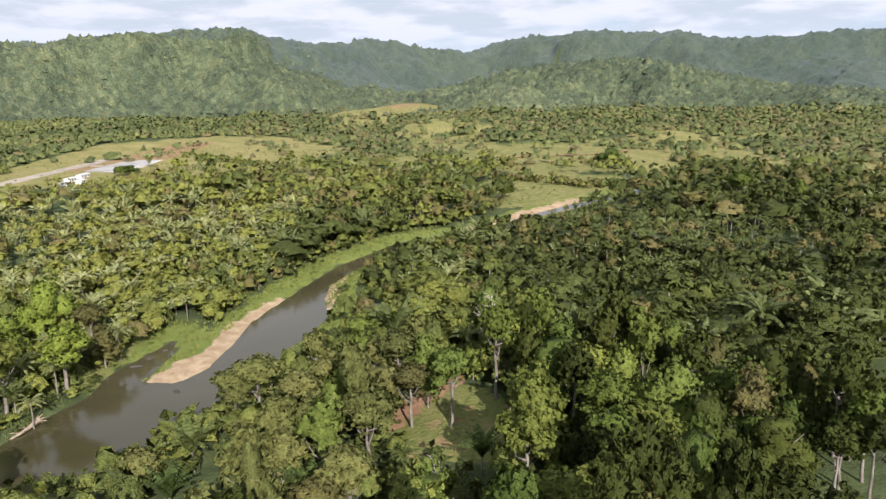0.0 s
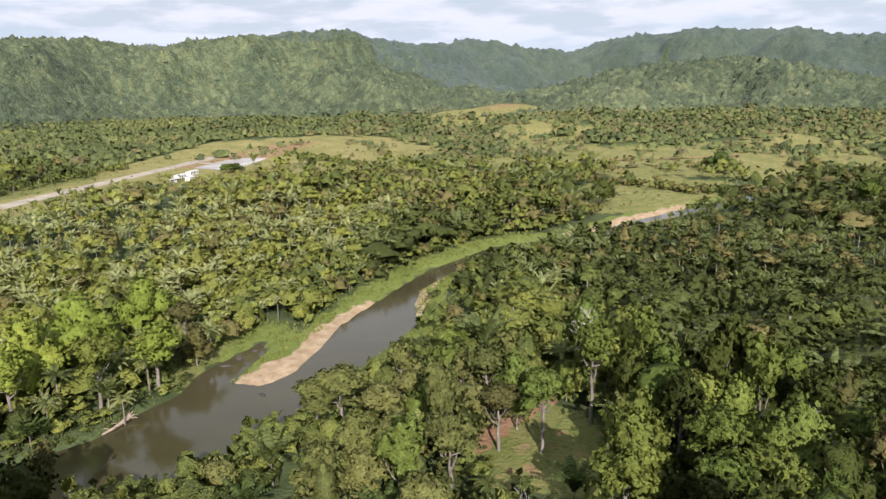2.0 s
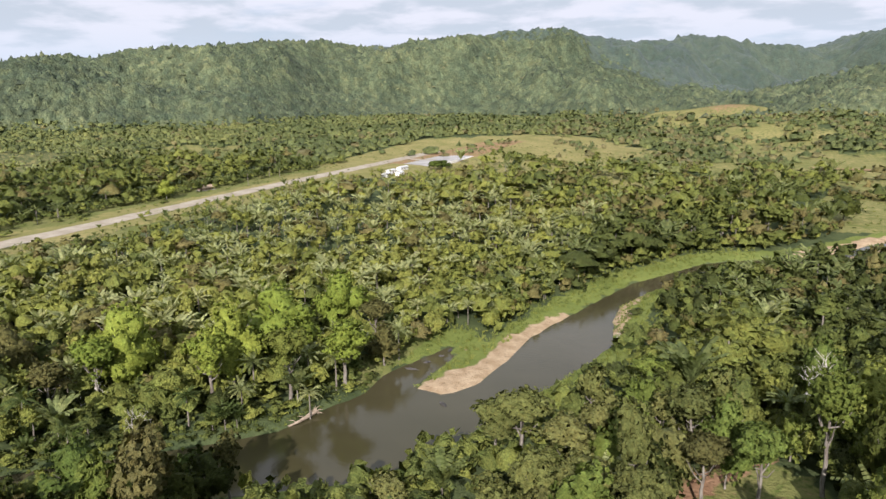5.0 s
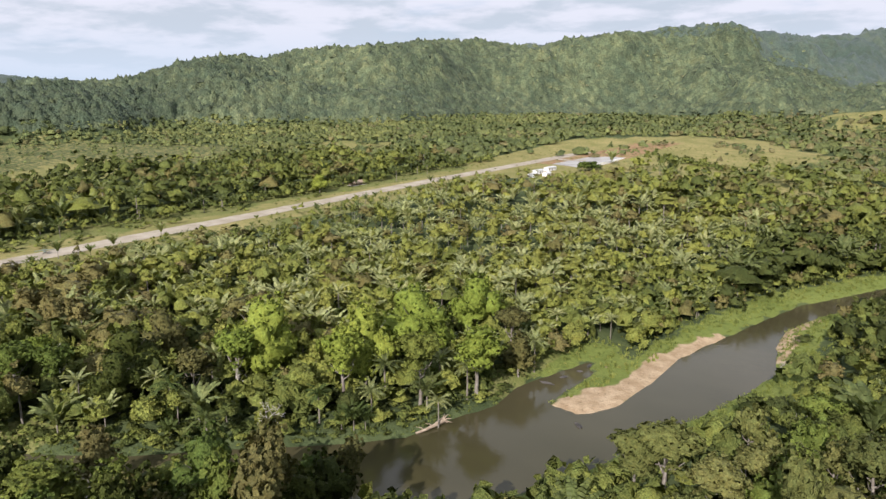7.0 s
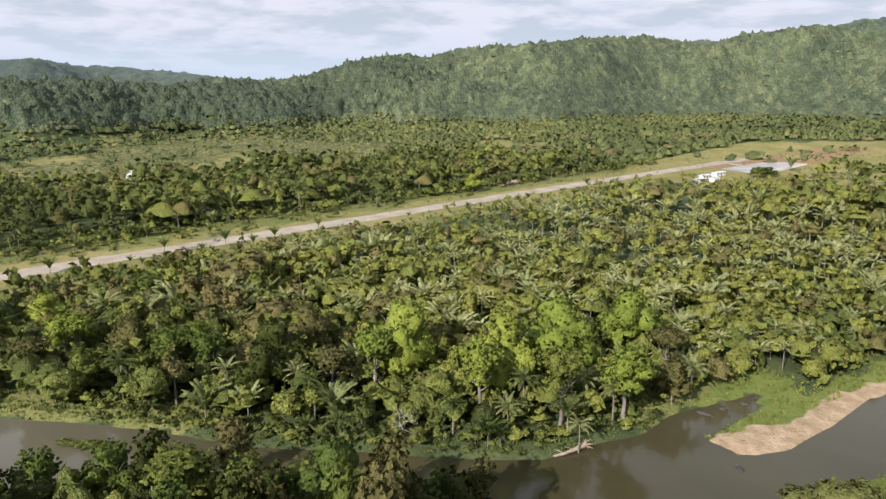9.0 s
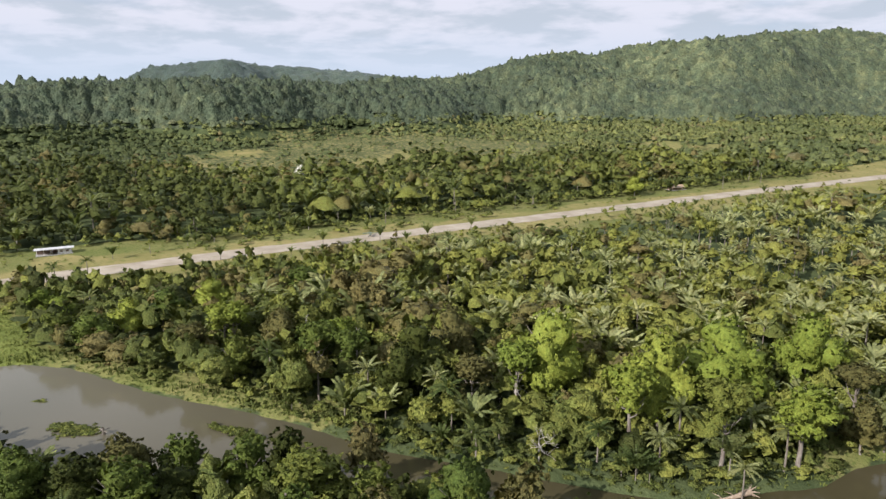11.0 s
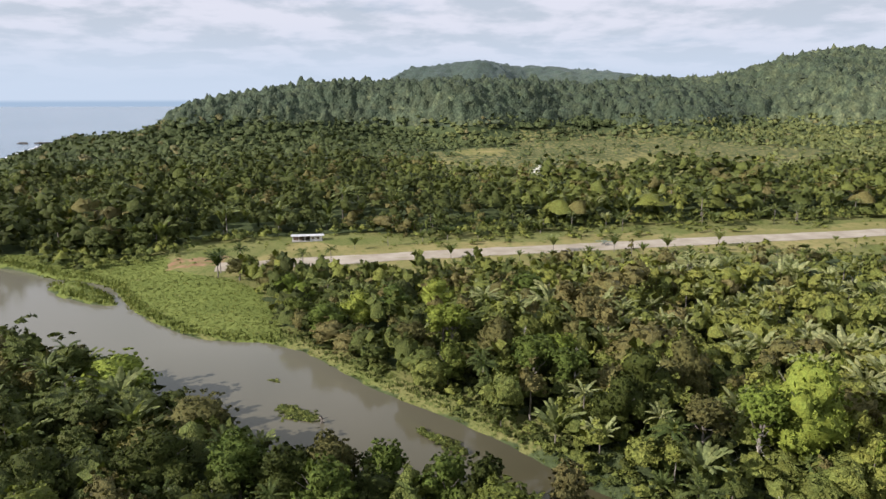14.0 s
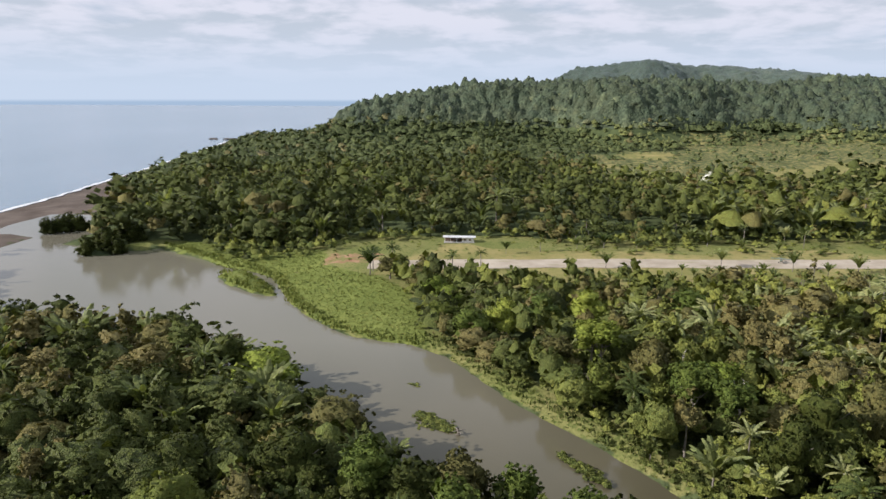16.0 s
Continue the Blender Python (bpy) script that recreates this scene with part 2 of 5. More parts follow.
gravel, t, b = material("runway_gravel", 0.95, 0.1)
c = mixed(t, (0.31, 0.268, 0.205), (0.42, 0.372, 0.295), noise_of(t, 0.10, 6.0))
c = mixed(t, c, (0.26, 0.23, 0.15), noise_of(t, 0.9, 5.0, 0.58, 0.75, stretch=(1, 0.08, 1)))
c = mixed(t, c, (0.24, 0.24, 0.11), noise_of(t, 0.25, 5.0, 0.6, 0.72, stretch=(1, 0.2, 1)))
t.links.new(c, b.inputs["Base Color"])
red_earth, t, b = material("red_earth", 0.95, 0.1)
t.links.new(mixed(t, (0.26, 0.155, 0.090), (0.36, 0.24, 0.145), noise_of(t, 0.15, 6.0)), b.inputs["Base Color"])
concrete, t, b = material("apron_concrete", 0.9, 0.2)
t.links.new(mixed(t, (0.30, 0.29, 0.27), (0.42, 0.41, 0.385), noise_of(t, 0.08, 6.0)), b.inputs["Base Color"])
white_paint, t, b = material("white_paint", 0.6)
t.links.new(mixed(t, (0.70, 0.69, 0.66), (0.82, 0.81, 0.79), noise_of(t, 0.4)), b.inputs["Base Color"])
tin, t, b = material("white_tin_roof", 0.45, 0.5)
t.links.new(mixed(t, (0.46, 0.47, 0.47), (0.62, 0.62, 0.61), noise_of(t, 0.5, 5.0)), b.inputs["Base Color"])
tan_roof, t, b = material("faded_sheet_roof", 0.7)
t.links.new(mixed(t, (0.46, 0.36, 0.25), (0.30, 0.20, 0.13), noise_of(t, 0.6, 5.0)), b.inputs["Base Color"])
plank_wall, t, b = material("weathered_planks", 0.85)
t.links.new(mixed(t, (0.40, 0.31, 0.22), (0.24, 0.18, 0.12), noise_of(t, 1.2, 5.0, stretch=(1, 1, 0.2))), b.inputs["Base Color"])
dark_inside, t, b = material("shaded_boards", 0.9)
t.links.new(mixed(t, (0.10, 0.075, 0.055), (0.17, 0.12, 0.09), noise_of(t, 1.0)), b.inputs["Base Color"])

river_mat, t, b = material("river_water", 0.05, 0.5)
b.inputs["IOR"].default_value = 1.33
silt = mixed(t, (0.050, 0.045, 0.021), (0.080, 0.070, 0.038), noise_of(t, 0.012, 4.0))
where = node(t, "ShaderNodeSeparateXYZ")
t.links.new(node(t, "ShaderNodeNewGeometry").outputs["Position"], where.inputs[0])
mouth = node(t, "ShaderNodeMapRange")
mouth.inputs["From Min"].default_value, mouth.inputs["From Max"].default_value = -150.0, -260.0
t.links.new(where.outputs["X"], mouth.inputs["Value"])
t.links.new(mixed(t, silt, (0.160, 0.152, 0.112), mouth.outputs["Result"]), b.inputs["Base Color"])   # more silt in the lagoon
bumped(t, b, noise_of(t, 0.8, 4.0, 0.0, 1.0), 0.12, 0.25)
sea_mat, t, b = material("sea_water", 0.16, 0.5)
b.inputs["IOR"].default_value = 1.33
t.links.new(mixed(t, (0.125, 0.190, 0.245), (0.165, 0.230, 0.290), noise_of(t, 0.004, 5.0, stretch=(0.4, 1, 1))), b.inputs["Base Color"])
bumped(t, b, noise_of(t, 0.10, 5.0, 0.0, 1.0), 0.35, 1.5)
foam_mat, t, b = material("surf_foam", 0.8)
t.links.new(mixed(t, (0.42, 0.45, 0.47), (0.68, 0.69, 0.70), noise_of(t, 0.2, 5.0)), b.inputs["Base Color"])
rock_mat, t, b = material("sea_rock", 0.8)
t.links.new(mixed(t, (0.045, 0.042, 0.038), (0.11, 0.10, 0.09), noise_of(t, 0.3, 5.0)), b.inputs["Base Color"])

# ---- the lie of the land ----
NORTH_BANK = [(-524, -277), (-469, -247), (-392, -206), (-376, -190), (-392, -178), (-398, -163), (-390, -150), (-372, -126), (-360, -112), (-356, -100), (-346, -87),
              (-339, -81), (-325, -74), (-305, -64), (-289, -53), (-274, -40), (-266, -31), (-262, -20), (-259, -8), (-249, 5), (-231, 17), (-213, 28), (-200, 40), (-181, 55),
              (-165, 65), (-152, 73), (-130, 94), (-112, 110), (-102, 122), (-99, 137), (-94, 150), (-96, 164), (-91, 182), (-87, 196),
              (-82, 186), (-83, 170), (-83, 159), (-72, 157), (-67, 167), (-64, 190), (-64, 216), (-60, 236), (-52, 271), (-44, 302),
              (-32, 325), (-19, 352), (1, 369), (21, 379), (44, 402), (64, 434), (134, 516), (153, 533), (215, 634), (250, 720)]
SOUTH_BANK = [(-524, -290), (-490, -287), (-456, -273), (-404, -264), (-330, -235), (-270, -180), (-252, -125), (-241, -78), (-227, -51),
              (-208, -31), (-190, -11), (-178, 3), (-166, 18), (-152, 42), (-136, 62), (-114, 78), (-92, 92), (-71, 107), (-59, 127),
              (-54, 151), (-46, 175), (-39, 201), (-36, 220), (-41, 244), (-42, 264), (-34, 292), (-16, 325), (3, 351), (22, 366),
              (46, 389), (68, 426), (142, 504), (164, 522), (226, 624), (264, 712)]
RIVER = np.array(NORTH_BANK + SOUTH_BANK[::-1], float)
ISLAND = np.array([(-343, -110), (-354, -102), (-338, -88), (-322, -76), (-311, -72), (-317, -85), (-330, -100)], float)
COAST = np.array([(4900, -420), (400, -300), (0, -290), (-300, -305), (-498, -333), (-576, -341), (-699, -361), (-794, -374), (-1024, -414),
                  (-1300, -470), (-1450, -480), (-1600, -430), (-3000, 60), (-4900, 700)], float)
RUNWAY = np.array([(-345, -38), (-352, 60), (-356, 205), (-363, 450), (-365, 790)], float)
RIDGES = [   # crest points and the half-width of each ridge
    (140, [(-940, -330, 6), (-1015, -283, 36), (-1055, -211, 57), (-1104, -102, 82), (-1131, 6, 92), (-1127, 116, 92), (-1129, 240, 96), (-1129, 363, 95), (-1077, 499, 94), (-1120, 620, 92)]),
    (230, [(-1560, 560, 80), (-1335, 673, 104), (-1281, 731, 110), (-1191, 817, 138), (-1148, 957, 157), (-1092, 1092, 170), (-1084, 1169, 169), (-1032, 1344, 197), (-991, 1495, 206), (-910, 1661, 203), (-800, 1760, 214), (-692, 1833, 225), (-590, 1850, 237), (-520, 1940, 219), (-371, 2228, 224), (-225, 2449, 253), (-67, 2559, 222), (117, 2658, 216)]),
    (430, [(121, 2758, 211), (207, 2753, 249), (398, 2733, 260), (624, 2691, 265), (875, 2622, 256), (1056, 2556, 217), (1221, 2484, 221), (1341, 2422, 237), (1464, 2351, 239), (1800, 2200, 240), (2300, 1900, 240)]),
    (380, [(120, 1950, 100), (302, 1837, 136), (495, 1796, 142), (663, 1744, 108), (838, 1669, 76), (1001, 1580, 55)]),
    (420, [(-3031, 50, 110), (-3016, 323, 170), (-2982, 562, 196), (-2925, 811, 183), (-2878, 966, 171), (-2804, 1165, 148), (-2708, 1374, 130)]),
    (110, [(-150, 1370, 56), (-60, 1370, 64)]),
    (90, [(-985, 1165, 44), (-850, 1110, 42)]),
]


def lattice(ix, iy, seed):
    h = (ix * 374761393 + iy * 668265263 + seed * 974634777) & 0x7FFFFFFF
    h = ((h ^ (h >> 13)) * 1274126177) & 0x7FFFFFFF
    return ((h ^ (h >> 16)) & 0xFFFF) / 65535.0


def vnoise(x, y, seed=0):
    ix, iy = np.floor(x).astype(np.int64), np.floor(y).astype(np.int64)
    fx, fy = x - ix, y - iy
    fx, fy = fx * fx * (3 - 2 * fx), fy * fy * (3 - 2 * fy)
    a, b_ = lattice(ix, iy, seed), lattice(ix + 1, iy, seed)
    c_, d = lattice(ix, iy + 1, seed), lattice(ix + 1, iy + 1, seed)
    return (a + (b_ - a) * fx) * (1 - fy) + (c_ + (d - c_) * fx) * fy - 0.5


def fbm(x, y, seed=0, octaves=4):
    return sum(vnoise(x * 2 ** k, y * 2 ** k, seed + k) / 2 ** k for k in range(octaves))


def segment_distance(x, y, points, closed=False):
    """Distance to a polyline, and the value along it of the third column if it has one."""
    pts = np.asarray(points, float)
    best, value = np.full(x.shape, 1e9), np.zeros(x.shape)
    n = len(pts)
    for i in range(n if closed else n - 1):
        a, e = pts[i], pts[(i + 1) % n]
        dx, dy = e[0] - a[0], e[1] - a[1]
        s = np.clip(((x - a[0]) * dx + (y - a[1]) * dy) / (dx * dx + dy * dy), 0, 1)
        d = np.hypot(x - a[0] - s * dx, y - a[1] - s * dy)
        near = d < best
        best = np.where(near, d, best)
        if pts.shape[1] > 2:
            value = np.where(near, a[2] + s * (e[2] - a[2]), value)
    return best, value


def inside(x, y, polygon):
    p = np.asarray(polygon, float)
    hit = np.zeros(x.shape, bool)
    for (x0, y0), (x1, y1) in zip(p, np.roll(p, -1, axis=0)):
        hit ^= ((y0 > y) != (y1 > y)) & (x < (x1 - x0) * (y - y0) / (y1 - y0 + 1e-12) + x0)
    return hit


def smooth(e0, e1, v):
    s = np.clip((v - e0) / (e1 - e0), 0, 1)
    return s * s * (3 - 2 * s)


def river_distance(x, y):
    """Positive on land, negative in the river or the lagoon."""
    d, _ = segment_distance(x, y, RIVER, True)
    d = np.where(inside(x, y, RIVER), -d, d)
    di, _ = segment_distance(x, y, ISLAND, True)
    di = np.where(inside(x, y, ISLAND), di, -di)
    return np.where(d < 0, np.maximum(d, di), d)


def coast_distance(x, y):
    """Positive on land."""
    line = np.interp(-x, -COAST[:, 0], COAST[:, 1])
    return (y - line) * 0.93


def runway_x(y):
    return np.interp(y, RUNWAY[:, 1], RUNWAY[:, 0])


def runway_z(y):
    return 6.5 + (np.clip(y, -80, 900) + 50) * 0.0119


def height(x, y):
    x, y = np.atleast_1d(np.asarray(x, float)), np.atleast_1d(np.asarray(y, float))
    d = river_distance(x, y)
    west = smooth(-120, -330, x)
    plain = 4.0 * (1 - west) + runway_z(y) * west
    beyond = np.maximum(0, -420 - x)
    plain = plain + np.minimum(beyond, 900) * (0.018 + 0.018 * np.clip(y / 800, 0, 1)) * smooth(-250, 0, y)
    plain = plain + np.clip(y - 620, 0, 1100) * 0.020 + fbm(x / 90, y / 90, 3) * 2.2 * smooth(20, 200, np.abs(x - runway_x(y)))
    hills = np.zeros(x.shape)
    wob = 1 + 0.55 * fbm(x / 330, y / 330, 11, 4)
    for width, crest in RIDGES:
        dist, top = segment_distance(x, y, crest)
        top = top + 5.0 * smooth(90, 150, top)
        u = dist / width * wob
        shape = np.where(dist < 1e-6, 1, 1 / (1 + (u * 1.1) ** 3.3))
        gully = fbm(x / 190, y / 190, 21, 4) * 0.95 * np.clip(u * 1.6, 0, 1) * np.clip(2.2 - u, 0, 1)
        hills = np.maximum(hills, top * np.clip(shape + gully * shape, 0, 1) * smooth(2.6, 1.2, u * 0.9))
    z = np.maximum(plain, hills - 4 * smooth(30, 120, hills))
    bank = 0.25 + np.minimum(d, 400) * 0.02 + 2.2 * (1 - np.exp(-np.maximum(d, 0) / 7.0))
    sandy = np.exp(-(((x + 72) / 14) ** 2)) * smooth(150, 160, y) * smooth(250, 225, y)
    bank = bank - 1.5 * sandy * (1 - np.exp(-np.maximum(d, 0) / 5.0))
    z = bank + (z - bank) * smooth(6, 130, d)
    z = np.where(d < 0, np.maximum(-2.2, d * 0.35 - 0.05), z)
    s = coast_distance(x, y)
    shore = np.where(s > 0, 0.02 * s + 1.4 * (1 - np.exp(-s / 25)) - 0.4, np.maximum(-6, 0.05 * s - 0.4))
    z = np.where((s < 260) & (d > 0), shore + (z - shore) * smooth(45, 240, s), z)
    z = np.where(s < 45, np.minimum(z, np.where(d < 0, z, shore)), z)
    z = np.where(s < 0, shore, z)
    # the strip and its verges lie level
    off = np.abs(x - runway_x(y))
    level = smooth(60, 25, off) * smooth(-95, -60, y) * smooth(960, 860, y)
    z = np.where((d > 6) & (s > 0), z + (runway_z(y) - z) * level * smooth(6, 40, d), z)
    return z


def axis(low, high, fine, start, stop, below, above):
    """Grid lines, fine between start and stop; below and above: growth, widest step, how far that step holds, and the widest step past it."""
    mid = list(np.arange(start, stop + fine, fine))
    for sign, (growth, widest, reach, last) in ((1, above), (-1, below)):
        step, far = fine, mid[-1 if sign > 0 else 0]
        while abs(far) < abs(high if sign > 0 else low):
            step = min(step * growth, widest if abs(far) < reach else last)
            far = min(far + step, high) if sign > 0 else max(far - step, low)
            mid.append(far) if sign > 0 else mid.insert(0, far)
    return np.array(mid)


def mesh_np(name, verts, quads, mats, material_index=None, tint=None, smooth_faces=False, normals=None):
    me = bpy.data.meshes.new(name)
    n = len(quads)
    me.vertices.add(len(verts))
    me.vertices.foreach_set("co", np.asarray(verts, np.float32).ravel())
    me.loops.add(n * 4)
    me.loops.foreach_set("vertex_index", np.asarray(quads, np.int32).ravel())
    me.polygons.add(n)
    me.polygons.foreach_set("loop_start", np.arange(0, n * 4, 4, dtype=np.int32))
    for m in mats:
        me.materials.append(m)
    if material_index is not None:
        me.polygons.foreach_set("material_index", np.asarray(material_index, np.int32))
    me.polygons.foreach_set("use_smooth", np.full(n, smooth_faces, bool))
    if tint is not None:
        me.attributes.new("tint", "FLOAT", "FACE").data.foreach_set("value", np.asarray(tint, np.float32))
    me.update(calc_edges=True)
    if normals is not None:
        me.normals_split_custom_set_from_vertices(np.asarray(normals, np.float32))
    return me


def grid_quads(nx, ny):
    i = np.arange(nx * ny).reshape(ny, nx)
    return np.stack([i[:-1, :-1], i[:-1, 1:], i[1:, 1:], i[1:, :-1]], -1).reshape(-1, 4)


CLEARING = [(-2, 104), (26, 102), (24, 138), (8, 150), (-8, 130)]
APRON_FIELD = [(-420, 600), (-440, 905), (-360, 985), (-230, 1065), (-105, 925), (-140, 720), (-240, 690), (-262, 600), (-285, 535), (-345, 520)]
UPPER_FIELD = [(20, 452), (40, 560), (62, 640), (120, 655), (185, 625), (168, 565), (148, 545), (118, 488), (60, 455)]
PASTURE = [(-32, 664), (89, 650), (230, 645), (273, 784), (214, 940), (5, 960), (-60, 800)]
SCRUB = [(84, 440), (160, 480), (143, 375), (215, 345), (140, 205), (60, 205), (48, 300)]
TALL_STAND = [(143, 372), (232, 345), (340, 520), (205, 560)]
MEADOW = [(-190, 640), (-40, 655), (30, 605), (15, 565), (-140, 600)]
LAGOON_GRASS = [(-402, -165), (-390, -150), (-372, -126), (-358, -112), (-354, -100), (-341, -82), (-325, -74), (-305, -64), (-274, -40), (-262, -20), (-257, -4), (-282, -4), (-304, -14), (-322, -28), (-336, -46), (-350, -60), (-380, -66), (-394, -118), (-404, -150)]
HUT_GREEN = [(-418, -62), (-414, 40), (-380, 40), (-340, -62), (-380, -85)]
WEST_FIELD = [(-612, 105), (-592, 220), (-600, 330), (-632, 450), (-720, 540), (-825, 505), (-905, 450), (-930, 350), (-870, 195), (-860, 120)]
PLANTATION = [(-960, 240), (-980, 420), (-820, 560), (-700, 560), (-680, 330), (-800, 220)]


def openings(x, y):
    """Meadows and rough pasture between the woods of the plain."""
    meadow = vnoise(x / 160, y / 160, 77) + 0.5 * vnoise(x / 60, y / 60, 78)
    return ((((x + 105) / 120) ** 2 + ((y - 1365) / 60) ** 2 < 1)) | ((y > 560) & (y < 1300) & (x > -260) & (x < 600) & (meadow > 0.06)) | ((x < -560) & (x > -1000) & (y > 60) & (y < 700) & (meadow > 0.12))


def zones(x, y):
    d, s = river_distance(x, y), coast_distance(x, y)
    off = x - runway_x(y)
    on_strip = (y > -75) & (y < 930)
    z = {}
    verge = on_strip & (off > -58) & (off < 46)
    lagoon = inside(x, y, LAGOON_GRASS) | inside(x, y, ISLAND)
    bank = (d > 0) & (d < np.where((x < -93) & (x > -170) & (y < 152), 0, 12)) & (s > 120)
    z["grass"] = np.where(verge | lagoon | bank | inside(x, y, HUT_GREEN) | inside(x, y, CLEARING) | inside(x, y, UPPER_FIELD) | inside(x, y, PASTURE), 0.9, 0.0)
    z["marsh"] = np.where(lagoon | (bank & (x > -96)), 0.95, 0.0)
    z["dry"] = np.where((verge & (y > -34) & (np.abs(off) < 30 + 40 * vnoise(x / 40, y / 40, 5))) | inside(x, y, APRON_FIELD) | inside(x, y, MEADOW) , 0.8, 0.0) + np.where(inside(x, y, PLANTATION) | inside(x, y, WEST_FIELD) | inside(x, y, PASTURE) | inside(x, y, UPPER_FIELD), 0.45, 0)
    z["dry"] = np.maximum(z["dry"], np.where(openings(x, y), 0.55, 0.0) + np.where(inside(x, y, WEST_FIELD) & (vnoise(x / 55, y / 38, 81) > 0.08), 0.35, 0.0))
    z["grass"] = np.maximum(z["grass"], np.where(openings(x, y), 0.8, 0.0))
    soil_path = segment_distance(x, y, [(-8, 120), (-2, 128), (6, 143), (12, 150)])[0]
    bare = smooth(66, 56, height(x, y))
    z["soil"] = np.where(soil_path < 2.6, 1.0, 0.0) + 0.9 * bare * np.exp(-(((x + 885) / 65) ** 2 + ((y - 1108) / 34) ** 2)) + 0.62 * np.exp(-((x + 60) ** 2 + (y - 1370) ** 2) / 60 ** 2)
    z["soil"] = z["soil"] + np.where(inside(x, y, CLEARING), 0.28, 0.0) + np.where((y > 640) & (y < 900) & (off > 6) & (off < 75), 0.58, 0) + np.where((y < -34) & (y > -62) & (np.abs(off + 14) < 10), 0.5, 0)
    bar = ((d > -1.5) & (d < 8) & (x > np.interp(y, [155, 165, 190, 216, 243], [-86, -80, -73, -70, -62])) & (x < -55) & (y > 152) & (y < 246)) | ((d > -1) & (d < 4.5) & (x > -46) & (x < -30) & (y > 228) & (y < 285))
    bar |= (d > -1) & (d < 7) & (y > 385) & (x < 120) & (x > 10)
    z["sand"] = np.where(bar, 1.0, 0.0)
    z["beach"] = np.where((s < np.where(x < -640, 28, 70)) & (d > -30), 1.0, 0.0) * (x > -900) + np.where((s < 16), 1.0, 0.0)
    return z


gx = axis(-4900, 4900, 3.3, -420, 90, (1.06, 45, 1500, 120), (1.09, 80, 2400, 200))
gy = axis(-4900, 4900, 3.3, -130, 420, (1.25, 250, 4900, 250), (1.06, 45, 2850, 200))
GX, GY = np.meshgrid(gx, gy)
ground_me = mesh_np("ground", np.stack([GX.ravel(), GY.ravel(), height(GX.ravel(), GY.ravel())], -1), grid_quads(len(gx), len(gy)), [ground_mat], smooth_faces=True)
for key, weight in zones(GX.ravel(), GY.ravel()).items():
    ground_me.attributes.new(key, "FLOAT", "POINT").data.foreach_set("value", weight.astype(np.float32))
ground = tagged(new("ground", ground_me), "wooded river plain rising to forested hills, with grass, sand and bare soil", "ground", kind="structure")


GZ = height(GX.ravel(), GY.ravel()).reshape(GX.shape)


def ground_z(x, y):
    """Height of the ground sheet itself, whose squares grow wide on the hills."""
    i = np.clip(np.searchsorted(gx, x) - 1, 0, len(gx) - 2)
    j = np.clip(np.searchsorted(gy, y) - 1, 0, len(gy) - 2)
    u, v = (x - gx[i]) / (gx[i + 1] - gx[i]), (y - gy[j]) / (gy[j + 1] - gy[j])
    return (GZ[j, i] * (1 - u) + GZ[j, i + 1] * u) * (1 - v) + (GZ[j + 1, i] * (1 - u) + GZ[j + 1, i + 1] * u) * v


def sheet(name, x0, x1, y0, y1, z, step, mat):
    ax, ay = np.arange(x0, x1 + 1, step), np.arange(y0, y1 + 1, step)
    a, c_ = np.meshgrid(ax, ay)
    return new(name, mesh_np(name, np.stack([a.ravel(), c_.ravel(), np.full(a.size, z)], -1), grid_quads(len(ax), len(ay)), [mat]))


tagged(sheet("river_water", -540, 300, -296, 744, 0.0, 40, river_mat), "murky brown-green slow river and lagoon water", "river", kind="structure")
tagged(sheet("sea_water", -4950, 4950, -4950, 750, -0.42, 300, sea_mat), "calm grey-blue sea under haze", "sea", kind="structure")


def ribbon(name, line, width, lift, mat, step=4.0, ragged=0.5, seed=1, flat=True):
    """A strip of ground along a line, with ragged edges."""
    pts = np.asarray(line, float)
    seg = np.hypot(*np.diff(pts[:, :2], axis=0).T)
    at = np.concatenate([[0], np.cumsum(seg)])
    s = np.arange(0, at[-1], step)
    cx, cy = np.interp(s, at, pts[:, 0]), np.interp(s, at, pts[:, 1])
    dx, dy = np.gradient(cx), np.gradient(cy)
    n = np.hypot(dx, dy)
    nx, ny = dy / n, -dx / n
    rows = []
    for k, f in enumerate((-1, -0.5, 0, 0.5, 1)):
        w = f * width / 2 + (ragged * 2 * vnoise(s / 9, s * 0 + k, seed) if abs(f) == 1 else 0)
        px, py = cx + nx * w, cy + ny * w
        rows.append(np.stack([px, py, height(px, py) + lift + 0.05 * (1 - abs(f))], -1))
    v = np.stack(rows, 1).reshape(-1, 3)
    return new(name, mesh_np(name, v, grid_quads(5, len(s)), [mat], smooth_faces=True))


tagged(ribbon("runway", RUNWAY, 17.0, 0.14, gravel, 3.0, 0.9), "straight pale gravel airstrip with worn dusty edges", "airstrip", kind="structure")
tagged(ribbon("surf", [(-300, -307.5), (-498, -335.5), (-576, -343.5), (-699, -363.5), (-794, -376.5), (-1024, -416), (-1290, -470)], 5.0, 0.5, foam_mat, 6.0, 3.0), "thin white line of surf along the beach", "surf", kind="structure")

tagged(ribbon("farm_track", [(48, 800), (110, 790), (180, 806), (240, 830)], 7.0, 0.8, red_earth, 6.0, 1.2), "red earth farm track across the dry pasture", "track", kind="structure")

# ---- trees ----
rng = np.random.default_rng(7)


def unit(v):
    return v / np.maximum(np.linalg.norm(v, axis=-1, keepdims=True), 1e-9)


